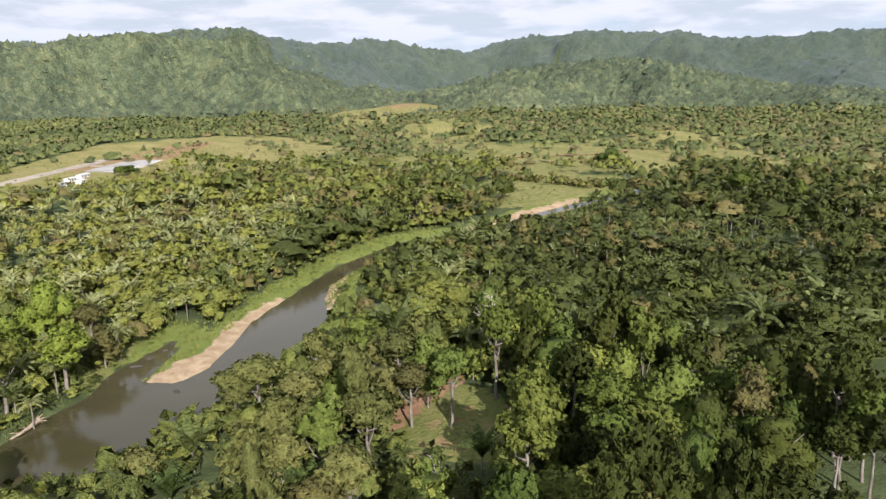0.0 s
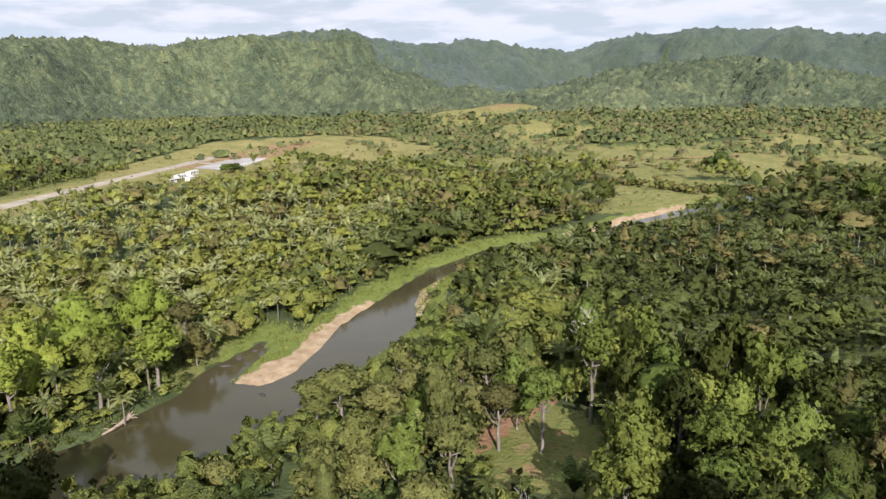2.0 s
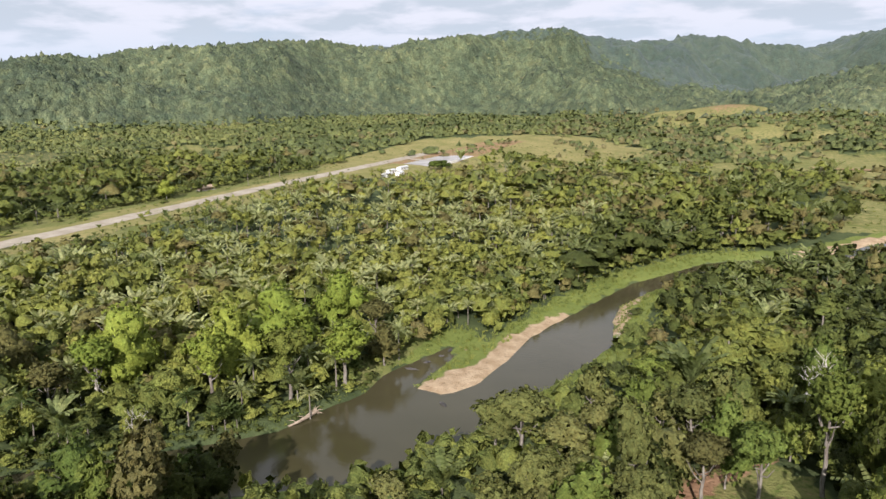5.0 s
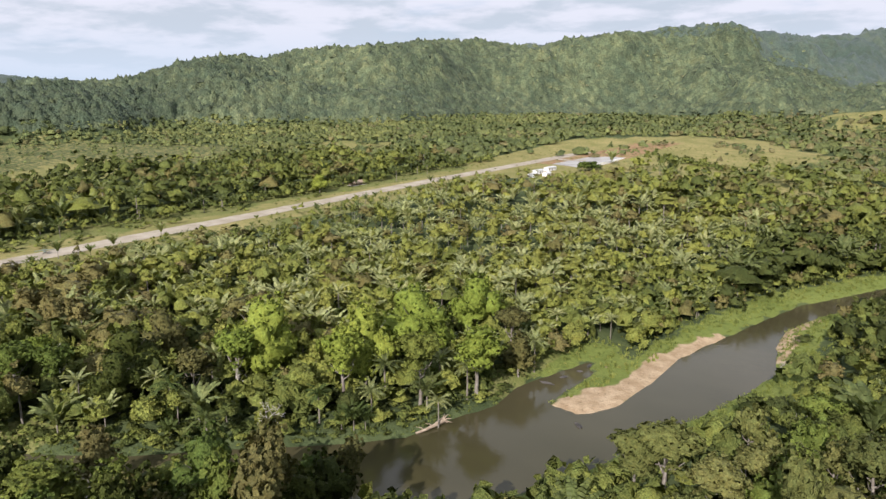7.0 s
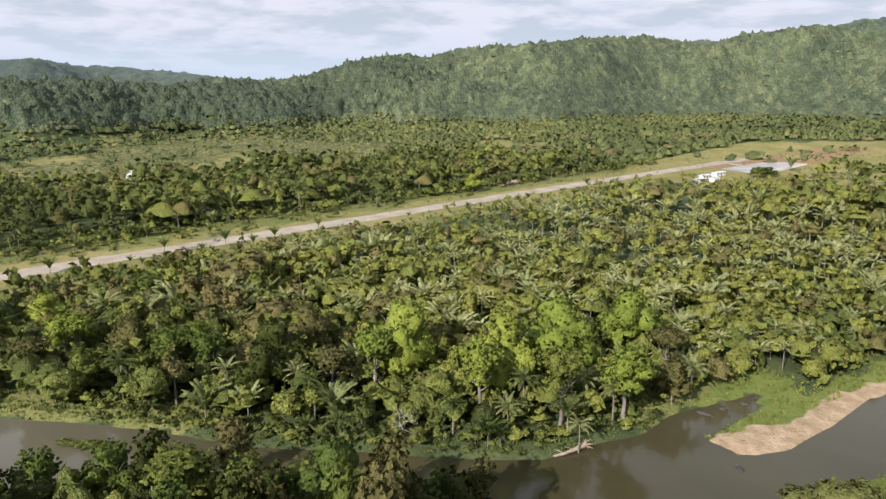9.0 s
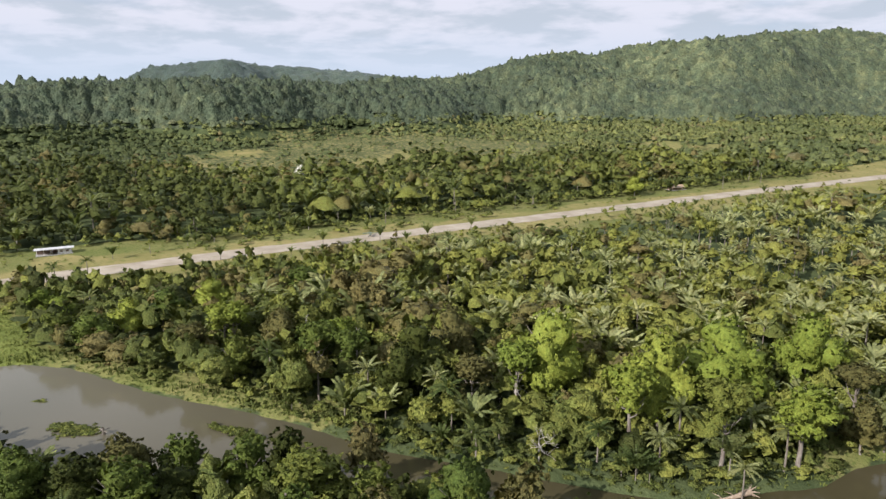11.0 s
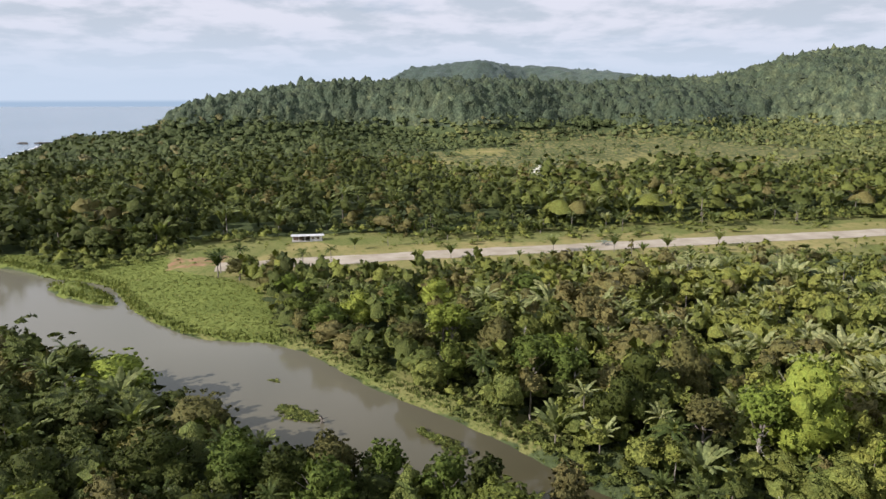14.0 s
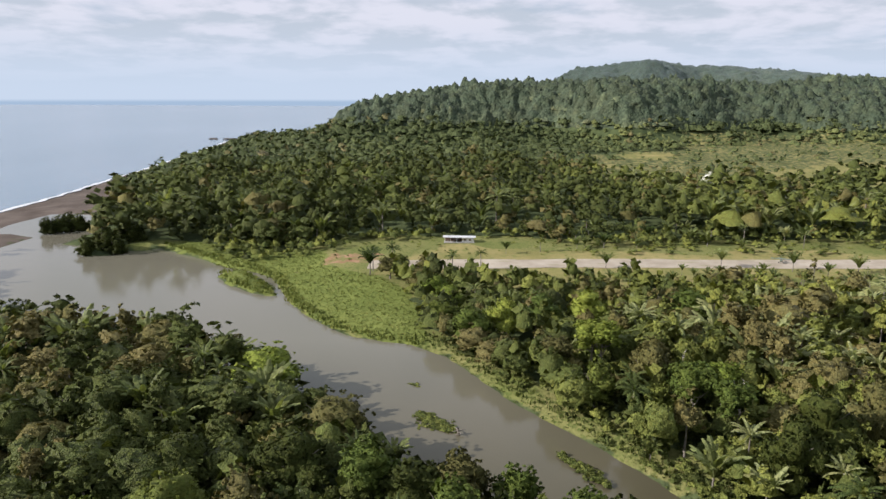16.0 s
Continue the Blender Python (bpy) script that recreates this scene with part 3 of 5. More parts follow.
def leaf_quads(centres, normals, sizes, r):
    """One bent four-cornered spray of leaves at each centre."""
    n = len(centres)
    side = unit(np.cross(normals, unit(r.normal(size=(n, 3)))))
    up = np.cross(normals, side)
    a = sizes[:, None] * side * r.uniform(0.75, 1.25, (n, 1))
    c = sizes[:, None] * up * r.uniform(0.55, 1.0, (n, 1))
    bend = normals * sizes[:, None] * r.uniform(-0.35, 0.1, (n, 1))
    v = np.stack([centres - a + bend, centres - c, centres + a + bend, centres + c], 1)
    return v.reshape(-1, 3), np.arange(n * 4).reshape(-1, 4)


def ball(detail):
    """A round cage of quads with shared corners."""
    seen, V, Q = {}, [], []
    k = detail
    for ax in range(3):
        for sign in (-1, 1):
            grid = []
            for j in range(k + 1):
                for i in range(k + 1):
                    c = [0, 0, 0]
                    c[ax], c[(ax + 1) % 3], c[(ax + 2) % 3] = sign * k, 2 * i - k, 2 * j - k
                    if tuple(c) not in seen:
                        seen[tuple(c)] = len(V)
                        V.append(c)
                    grid.append(seen[tuple(c)])
            g = np.array(grid)
            Q.append(g[grid_quads(k + 1, k + 1)[:, ::sign]])
    return unit(np.array(V, float)), np.concatenate(Q)


BALLS = {k: ball(k) for k in (2, 3, 4, 5, 8)}


def lump(r, radius, squash, detail=2, rough=0.22):
    """A closed lumpy ball."""
    V, Q = BALLS[detail]
    return V * radius * np.array([1, 1, squash]) * r.uniform(1 - rough, 1 + rough, (len(V), 1)), Q


def lobes_of(r, kind, R, H):
    """Centres and radii of the crown's billows, for a tree H high with a crown of radius R."""
    if kind == "broad":
        n, low, squash = 20, 0.08, 0.8
    elif kind == "tall":
        n, low, squash = 13, 0.40, 1.0
    elif kind == "bush":
        n, low, squash = 6, 0.15, 0.7
    else:
        n, low, squash = 18, 0.03, 0.9
    c = []
    mid = H * (low + 1) / 2
    half = H * (1 - low) / 2
    for i in range(n):
        a, e = i * 2.4 + r.uniform(-0.5, 0.5), r.uniform(-0.95, 1.0)
        k = math.sqrt(max(0, 1 - e * e * (0.85 if e > 0 else 0.40))) * r.uniform(0.45, 0.82)
        c.append((R * k * math.cos(a), R * k * math.sin(a), mid + half * 0.72 * e, R * r.uniform(0.26, 0.44)))
    c.append((0, 0, mid + half * 0.55, R * 0.45))
    return np.array(c), squash


def vertex_normals(V, Q):
    """Smooth normals of a mesh of quads."""
    n = np.cross(V[Q[:, 2]] - V[Q[:, 0]], V[Q[:, 3]] - V[Q[:, 1]])
    out = np.zeros_like(V)
    for i in range(4):
        np.add.at(out, Q[:, i], n)
    return unit(out)


def crown(seed, kind, R, H, fine, leaves, size, lobes=None):
    """Billows of leafy clumps round a shaded inner mass: corners, faces, normals. fine: faces along the inner cage's edge; leaves: sprays in all."""
    r = np.random.default_rng(seed)
    main, squash = lobes_of(r, kind, R, H)
    if lobes:
        main = main[np.argsort(-main[:, 3])[:lobes]]
        main[:, 3] *= 1.08
    centre = np.array([0, 0, main[:, 2].mean() - 0.08 * H])
    D, Q = BALLS[fine]
    flat = np.array([1, 1, squash])
    rel = (main[:, :3] - centre) / flat
    way = unit(D / flat)
    along = way @ rel.T
    disc = along ** 2 - (rel ** 2).sum(1)[None] + (main[:, 3] ** 2)[None]
    far = np.where(disc > 0, along + np.sqrt(np.maximum(disc, 0)), 0).max(1)
    rough = 0.09 if fine > 3 else 0.14 if leaves else 0.20
    a, h = 0.55 * R, 0.55 * (main[:, 2].max() - main[:, 2].min() + 0.6 * R) / 2 / squash
    far = np.maximum(far, 1 / np.sqrt((way[:, 0] ** 2 + way[:, 1] ** 2) / a ** 2 + way[:, 2] ** 2 / h ** 2)) * r.uniform(1 - rough, 1 + rough, len(D))
    V = centre + way * far[:, None] * flat * (0.85 if leaves else 1.0)
    Q = Q[D[Q].mean(1)[:, 2] > (-0.5 if fine > 3 else -0.3)]
    N = vertex_normals(V, Q)
    N = np.where((N * D).sum(1)[:, None] < 0, -N, N)
    parts, normals = [(V, Q)], [N]
    if leaves:
        per = 5 if leaves > 60 else 3
        count = max(2, (leaves - leaves // 3) // per)
        # clumps sit on the outside of the billows, none inside another billow
        tries = count * 6
        pick = r.choice(len(main), size=tries, p=main[:, 3] ** 2 / (main[:, 3] ** 2).sum())
        out = unit(r.normal(size=(tries, 3)) + np.array([0, 0, 0.45]))
        at = main[pick, :3] + out * main[pick, 3:4] * flat * r.uniform(0.90, 1.03, (tries, 1))
        gap = np.linalg.norm((at[:, None] - main[None, :, :3]) / flat, axis=2) - 0.84 * main[None, :, 3]
        gap[np.arange(tries), pick] = 1.0
        good = np.nonzero(gap.min(1) > 0)[0]
        good = good[:count] if len(good) >= count else np.concatenate([good, r.integers(0, tries, count - len(good))])
        at, out = np.repeat(at[good], per, axis=0), np.repeat(out[good], per, axis=0)
        puff = np.repeat(size * r.uniform(0.4, 1.15, (count, 1)), per, axis=0)
        # single sprays close the gaps on the inner mass
        four = V[Q]
        area = np.linalg.norm(np.cross(four[:, 2] - four[:, 0], four[:, 3] - four[:, 1]), axis=1)
        fill = leaves // 3
        on = r.choice(len(Q), size=fill, p=area / area.sum())
        u, w = r.random((fill, 1)), r.random((fill, 1))
        f = four[on]
        at = np.concatenate([at, (f[:, 0] * (1 - u) + f[:, 1] * u) * (1 - w) + (f[:, 3] * (1 - u) + f[:, 2] * u) * w])
        out = np.concatenate([out, N[Q[on]].mean(1)])
        puff = np.concatenate([puff, size * r.uniform(0.2, 1.2, (fill, 1))])
        n = len(at)
        leafward = unit(out + r.normal(scale=0.6, size=(n, 3)))
        tilt = unit(leafward * 0.8 + r.normal(scale=0.55, size=(n, 3)) + np.array([0, 0, 0.18]))
        v, q = leaf_quads(at + leafward * puff * np.array([1, 1, 0.75]), tilt, size * r.uniform(0.7, 1.3, n), r)
        parts.append((v, q))
        normals.append(np.repeat(unit(leafward * 0.35 + out * 0.5 + tilt * 0.38 + np.array([0, 0, 0.1])), 4, axis=0))
    V, Q = join(parts)
    return V, Q, np.concatenate(normals)


def tube(path, radii, sides=5):
    """A tapered tube of quads along a path."""
    P = np.asarray(path, float)
    T = unit(np.gradient(P, axis=0))
    ref = np.array([0.31, 0.95, 0.05])
    A = unit(np.cross(T, ref))
    B = np.cross(T, A)
    ang = np.linspace(0, 2 * np.pi, sides, endpoint=False)
    V = P[:, None] + np.asarray(radii)[:, None, None] * (A[:, None] * np.cos(ang)[None, :, None] + B[:, None] * np.sin(ang)[None, :, None])
    i = np.arange(len(P) * sides).reshape(len(P), sides)
    j = np.roll(i, -1, axis=1)
    Q = np.stack([i[:-1], j[:-1], j[1:], i[1:]], -1).reshape(-1, 4)
    return V.reshape(-1, 3), Q


def join(parts):
    V, Q, base = [], [], 0
    for v, q in parts:
        V.append(v)
        Q.append(q + base)
        base += len(v)
    return np.concatenate(V), np.concatenate(Q)


def trunk(seed, kind, R, H, sides=6, limbs=5):
    r = np.random.default_rng(seed + 500)
    top = H * (0.72 if kind != "bush" else 0.4)
    zz = np.linspace(-0.6, top, 6)
    lean = r.normal(scale=0.03, size=2)
    path = np.stack([lean[0] * zz + 0.12 * np.sin(zz), lean[1] * zz + 0.1 * np.cos(zz * 0.8), zz], -1)
    base = 0.016 * H + 0.08
    parts = [tube(path, np.linspace(base, base * 0.35, 6), sides)]
    for k in range(limbs):
        z0 = H * r.uniform(0.35, 0.62)
        a, reach = k * 2.4 + r.uniform(0, 0.8), R * r.uniform(0.5, 0.8)
        p0 = np.array([lean[0] * z0, lean[1] * z0, z0])
        p2 = p0 + np.array([math.cos(a) * reach, math.sin(a) * reach, H * r.uniform(0.12, 0.25)])
        p1 = (p0 + p2) / 2 + np.array([0, 0, -0.05 * H])
        parts.append(tube([p0, p1, p2], [base * 0.45, base * 0.3, base * 0.12], 4))
    return join(parts)


def bare(seed, H):
    """A leafless, forking tree."""
    r = np.random.default_rng(seed)
    parts = []

    def grow(p, way, length, radius, level):
        q = p + way * length
        m = (p + q) / 2 + r.normal(scale=0.06 * length, size=3)
        parts.append(tube([p, m, q], [radius, radius * 0.8, radius * 0.55], 5 if level == 0 else 3))
        if level < 4:
            for _ in range(3 if level < 3 else 2):
                grow(q - way * length * r.uniform(0, 0.35), unit(way + r.normal(scale=0.55, size=3) + np.array([0, 0, 0.12])), length * r.uniform(0.55, 0.75), radius * 0.55, level + 1)

    grow(np.array([0, 0, -0.5]), unit(np.array([0.05, 0.03, 1.0])), H * 0.42, 0.018 * H, 0)
    return join(parts)


def palm_fronds(seed, H, length, fronds, pairs, erect, slit=0.0):
    """Plumes that rise from the stem's head and arch over, leaflets hanging along both sides of each rib."""
    r = np.random.default_rng(seed)
    V, Q = [], []
    base = 0
    for k in range(fronds):
        a, L = k * 2.399 + r.uniform(-0.2, 0.2), length * r.uniform(0.75, 1.1)
        start = r.uniform(1.1, 1.52) if erect else r.uniform(-0.1, 1.35)
        bend = r.uniform(0.9, 1.8) if erect else r.uniform(0.9, 1.6)
        s = np.linspace(0, 1, pairs + 1)
        pitch = start - bend * s ** 1.4
        step = L / pairs
        radial = np.concatenate([[0], np.cumsum(np.cos(pitch[:-1]) * step)]) + 0.15
        zz = H + np.concatenate([[0], np.cumsum(np.sin(pitch[:-1]) * step)])
        rib = np.stack([np.cos(a) * radial, np.sin(a) * radial, zz], -1)
        sidev = np.array([-math.sin(a), math.cos(a), 0.0])
        span = 0.085 * L * (0.35 + np.sin(np.clip(s * 2.7 + 0.25, 0, np.pi))) * 0.9
        down = np.array([0, 0, -1.0])
        for sign in (1, -1):
            for i in range(pairs):
                p, q = rib[i], rib[i + 1]
                w0, w1 = span[i] * r.uniform(0.85, 1.2), span[i + 1] * r.uniform(0.85, 1.2)
                hang = r.uniform(0.35, 0.75)
                f = (q - p) * (1 - slit)
                V += [p, p + f, p + f * 1.25 + sign * sidev * w1 + down * w1 * hang, p + f * 0.45 + sign * sidev * w0 + down * w0 * hang]
                Q.append([base, base + 1, base + 2, base + 3])
                base += 4
    return np.array(V), np.array(Q)


def palm_stem(seed, H):
    r = np.random.default_rng(seed + 900)
    zz = np.linspace(-0.4, H, 6)
    bow = r.uniform(-0.02, 0.02)
    return tube(np.stack([bow * zz * (H - zz) * 0.3, 0 * zz, zz], -1), np.linspace(0.24, 0.16, 6), 6)


# species: name, form, crown radius, height, share of each leaf colour (bright, green, dark, brown)
SPECIES = [("broad_tree", "broad", 5.8, 13.5), ("broad_tree", "broad", 5.2, 12.5), ("round_tree", "round", 4.4, 12.0), ("tall_tree", "tall", 3.6, 18.0),
           ("tall_tree", "tall", 3.2, 16.0), ("round_tree", "round", 4.0, 11.0), ("bush", "bush", 2.6, 4.0)]
PALMS = [(3.4, 8.0), (4.6, 7.4), (9.0, 4.4), (2.6, 7.4)]   # stem, frond length: three raffia-like, one coconut-like

# trees that stand out: x, y, height of the top over the water, crown radius, leaves, form
CLEARING_TREES = [
    (10, 120, 25, 4.2, "fresh", 2),
    (22, 135, 32, 4.6, "green", 3),
    (24, 82, 34, 5.4, "green", 4),
    (32, 153, 30, 9, "fresh", 0),
    (39, 130, 28, 6, "green", 1),
    (42, 116, 27, 5, "fresh", 2),
    (49, 112, 27, 5.5, "fresh", 1),
    (67, 136, 26, 6, "green", 0),
    (57, 100, 28, 6.5, "fresh", 1),
    (43, 99, 27, 5, "green", 3),
    (40, 81, 27, 5, "green", 3),
    (48, 84, 27, 5, "green", 5),
    (61, 90, 26, 6, "dark", 0),
    (76, 107, 25, 6, "green", 1),
    (23, 169, 27, 5, "fresh", 1),
    (40, 64, 28, 4, "green", 4),
    (28, 60, 27, 5.5, "green", 2),
    (71, 82, 26, 6, "dark", 0),
]
BANK_TREES = [
    (-38, 124, 22, 5.5, "olive", 2),
    (-43, 121, 20, 4.5, "olive", 5),
    (-27, 119, 20, 4.5, "olive", 2),
    (-22, 130, 19, 4, "olive", 3),
    (-16, 132, 20, 4, "olive", 3),
    (-19, 100, 22, 5, "olive", 2),
    (-8, 97, 24, 5, "olive", 2),
    (-28, 99, 22, 4, "olive", 4),
    (-30, 83, 24, 4.8, "olive", 5),
    (-9, 72, 25, 4.5, "olive", 3),
    (-4, 136, 24, 4.8, "olive", 2),
    (4, 131, 24, 4.8, "fresh", 1),
    (-0, 120, 21, 4, "brown", 3),
    (-17, 166, 18, 4, "fresh", 2),
    (-24, 88, 20, 4, "olive", 5),
    (-13, 67, 22, 4.5, "brown", 5),
    (-57, 95, 12, 5, "olive", 5),
]
NORTH_TREES = [
    (-151, 117, 31, 8.2, "bright", 0),
    (-126, 132, 29, 7.5, "bright", 1),
    (-126, 154, 30, 9.5, "bright", 0),
    (-123, 183, 27, 7.5, "bright", 1),
    (-123, 120, 25, 5, "bright", 2),
    (-108, 134, 24, 5, "green", 2),
    (-99, 148, 23, 5.5, "bright", 5),
    (-106, 178, 20, 4.5, "brown", 2),
    (-98, 169, 15, 4.5, "brown", 5),
    (-183, 106, 24, 5.5, "brown", 0),
    (-177, 92, 24, 6.5, "dark", 0),
    (-155, 97, 20, 4.5, "brown", 2),
    (-197, 70, 21, 5, "green", 2),
    (-212, 62, 21, 5.5, "brown", 1),
    (-226, 52, 22, 5, "bright", 2),
    (-189, 77, 20, 4.5, "green", 2),
    (-169, 83, 21, 5.5, "dark", 1),
    (-150, 107, 24, 5, "bright", 2),
]
SOUTH_TREES = [
    (-124, 44, 22, 5.5, "green", 2),
    (-105, 66, 24, 6.5, "green", 0),
    (-105, 51, 21, 6, "brown", 2),
    (-144, 38, 17, 5, "green", 5),
    (-121, 56, 18, 5, "green", 5),
    (-210, -42, 16, 9.5, "bright", 0),
    (-178, -16, 17, 8.5, "brown", 0),
    (-153, 16, 18, 5, "brown", 2),
    (-153, 26, 16, 4.5, "green", 5),
    (-243, -84, 15, 6, "dark", 0),
    (-194, -65, 17, 7, "dark", 1),
    (-153, 7, 17, 6, "dark", 2),
    (-144, 14, 18, 6, "green", 5),
    (-158, -19, 18, 7, "dark", 1),
    (-155, -41, 18, 7, "dark", 0),
    (-156, -3, 18, 5.5, "green", 2),
    (-229, -57, 13, 4, "brown", 5),
]
LAGOON_TREES = [
    (-226, 49, 22, 4.8, "bright", 2),
    (-222, 39, 18, 4, "brown", 3),
    (-260, 25, 17, 6, "bright", 1),
    (-254, 13, 16, 6, "green", 1),
    (-266, 37, 18, 6, "green", 0),
    (-269, 53, 19, 6, "bright", 0),
    (-219, 65, 19, 5, "brown", 1),
    (-204, 71, 19, 5, "green", 2),
    (-217, 89, 18, 5, "brown", 1),
    (-207, 48, 17, 4.5, "green", 5),
    (-200, 63, 14, 4, "green", 5),
    (-270, 87, 19, 8, "green", 1),
    (-206, 80, 18, 4, "bright", 2),
    (-320, -24, 17, 5, "brown", 2),
    (-308, -10, 16, 5.5, "brown", 0),
    (-298, -2, 15, 5, "bright", 1),
    (-333, -22, 15, 4, "green", 5),
    (-284, 4, 15, 5.5, "bright", 0),
    (-268, 3, 14, 5, "green", 2),
    (-326, -8, 17, 5, "brown", 1),
]
PALM_SPOTS = [
    (-47, 101, 12, 3.4),
    (0, 91, 14, 5),
    (-47, 87, 9, 5),
    (-31, 84, 9, 5),
    (16, 97, 11, 4),
    (-113, 120, 12, 4.5),
    (-99, 130, 9, 5),
    (-101, 146, 14, 4.5),
    (-105, 133, 9, 5),
    (-135, 86, 13, 5),
    (-154, 89, 15, 4.5),
    (-205, 57, 16, 4.5),
    (-229, -61, 15, 5),
    (-160, -6, 15, 4.5),
    (-198, 56, 15, 4.5),
    (-118, 131, 15, 4),
    (-96, 175, 14, 4.5),
    (-123, 111, 12, 4.5),
    (-334, -34, 17, 4),
    (-327, -34, 15, 4),
    (-339, -26, 18, 4),
    (-330, 2, 17, 4),
    (-336, 14, 17, 4),
]
FIELD_TREES = [
    (54, 492, 23, 9, "dark", 0),
    (182, 690, 26, 11, "green", 0),
    (194, 397, 34, 6, "green", 3),
    (221, 377, 31, 4.5, "fresh", 4),
    (-400, 128, 13, 3.2, "fresh", 6),
    (-424, 200, 16, 3.4, "bright", 5),
    (-393, 371, 27, 6, "bright", 0),
    (-412, 416, 22, 5, "brown", 2),
    (-287, 610, 23, 7, "green", 2),
    (-283, 624, 22, 6.5, "green", 5),
]
VERGE_PALMS = [(-386, 75), (-407, 93), (-407, 101), (-411, 112), (-413, 122), (-418, 150), (-416, 162), (-401, 169), (-425, 210), (-346, 121), (-343, 70), (-341, 150), (-338, 176), (-342, 205)]
PLACED = [(px, py, 15, 3) for px, py in VERGE_PALMS] + [(-580, 180, 24, 6), (-568, 178, 24, 6), (-556, 174, 24, 6), (-398, 420, 16, 10)] + FIELD_TREES + CLEARING_TREES + BANK_TREES + NORTH_TREES + SOUTH_TREES + LAGOON_TREES + PALM_SPOTS

WATER_GAP = 1.0


def spread(r0, r1, step, az0=-40.0, az1=134.0):
    """Jittered sites in a sector, az counted from +y towards -x."""
    a = np.arange(-r1, r1, step)
    X, Y = np.meshgrid(a, a * 1.0)
    X = X + (np.arange(X.shape[0])[:, None] % 2) * step / 2
    X, Y = X.ravel(), Y.ravel()
    X = X + rng.uniform(-0.42, 0.42, X.size) * step
    Y = Y + rng.uniform(-0.42, 0.42, Y.size) * step
    R, A = np.hypot(X, Y), np.degrees(np.arctan2(-X, Y))
    A = np.where(A < -90, A + 360, A)
    keep = (R >= r0) & (R < r1) & (A > az0) & (A < az1)
    return X[keep], Y[keep]


def growth(x, y):
    """How likely a tree is at a place, how likely it is a palm, and how tall it grows."""
    d, s = river_distance(x, y), coast_distance(x, y)
    off = x - runway_x(y)
    strip = (y > -75) & (y < 930)
    p = np.ones(x.shape)
    palm = np.full(x.shape, 0.10)
    tall = 0.74 + 0.62 * np.clip(vnoise(x / 45, y / 45, 31) + 0.5 * vnoise(x / 17, y / 17, 32) + 0.5, 0, 1)
    p[d < WATER_GAP + np.where((x < -93) & (x > -175) & (y < 155) & (y > 60), 0.6, 2.0)] = 0
    p[s < np.where(x < -640, 20, 50)] = 0
    p[(s < 90) & (x > -640) & (x < -380)] = 0
    bank = (d < 14) & (d >= 0)
    p[bank & (y > 152) & (x > -93)] = 0.0
    p[(d < 5) & (x < -100) & (y > -90)] = 0
    east_bank = (x > -75) & (y > 128) & (y < 420) & (d < 34) & (x > np.interp(y, [120, 175, 220, 265, 325, 430], [-66, -48, -38, -43, -18, 66]))
    p[east_bank & (d < 12)] = 0.04
    p[east_bank & (d >= 12)] *= 0.7
    tall[east_bank] *= np.clip(0.3 + d[east_bank] / 60, 0.35, 0.85)
    lower = (x > -345) & (x < -265) & (y > -60) & (y < 620)
    tall[lower] *= np.clip((x[lower] + 352) / 88, 0.42, 1.0)
    lower = (x > -300) & (x < -210) & (y > 430) & (y < 640)
    tall[lower] *= 0.6
    palm[(x > -335) & (x < -70) & (y > 135) & (y < 430)] = 0.30
    palm[(x > -260 - 0.25 * (y - 150)) & (x < -70) & (y > 150) & (y < 400)] = 0.50
    palm[(x < -100) & (x > -330) & (y < 120)] = 0.2
    tall[(x > -335) & (x < -70) & (y > 165) & (y < 400)] *= 0.78
    palm[(x > -345) & (x < -312) & (y > -40) & (y < 420)] = 0.6
    palm[(x > -20) & (x < 70) & (y > 235) & (y < 330)] = 0.4
    near_verge = strip & (off > 10) & (off < 26)
    far_verge = strip & (off < -8) & (off > -52)
    p[strip & (np.abs(off) < 13)] = 0
    p[near_verge] = np.where(off[near_verge] > 20, 0.5, 0.0)
    palm[near_verge] = 0.6
    p[far_verge] = np.where(off[far_verge] < -32, 0.55, np.where(off[far_verge] < -20, 0.07, 0.0))
    palm[far_verge] = 0.75
    tall[far_verge] = np.clip(tall[far_verge] * 0.6, 0.5, 0.75)
    for polygon, share in ((CLEARING, 0.0), (APRON_FIELD, 0.02), (UPPER_FIELD, 0.02), (MEADOW, 0.15), (LAGOON_GRASS, 0.0), (HUT_GREEN, 0.0), (PLANTATION, 0.5), (WEST_FIELD, 0.24), (PASTURE, 0.14)):
        m = inside(x, y, polygon)
        p[m] = share
    p[(x > -345) & (x < -282) & (y > 605) & (y < 740)] = 0
    p[(off > -60) & (off < 60) & (y > 930) & (y < 1000)] *= 0.3
    soil = smooth(66, 56, height(x, y)) * np.exp(-(((x + 885) / 65) ** 2 + ((y - 1108) / 34) ** 2)) + np.exp(-((x + 60) ** 2 + (y - 1370) ** 2) / 70 ** 2)
    p[soil > 0.35] = 0.03
    tall[(x > -280) & (y < 40) & (y > -200)] *= 0.85
    clump = inside(x, y, APRON_FIELD) & (x > -330) & (vnoise(x / 34, y / 34, 19) > 0.17)
    p[clump] = 0.8
    tall[clump] *= 0.5
    p[(x > -88) & (x < -34) & (y > 66) & (y < 116)] = 0
    p[(x > -36) & (x < 0) & (y > 60) & (y < 132)] *= 0.45
    tall[(x > 24) & (y < 230)] *= 1.2
    tall[(x > -150) & (x < -20) & (y > 10) & (y < 95)] *= 1.15
    front = (x > -8) & (x < 29) & (y > 60) & (y < 104)
    p[front] = np.where(y[front] < 94, 0.8, 0.3)
    tall[front] = 0.5
    p[openings(x, y)] *= 0.2
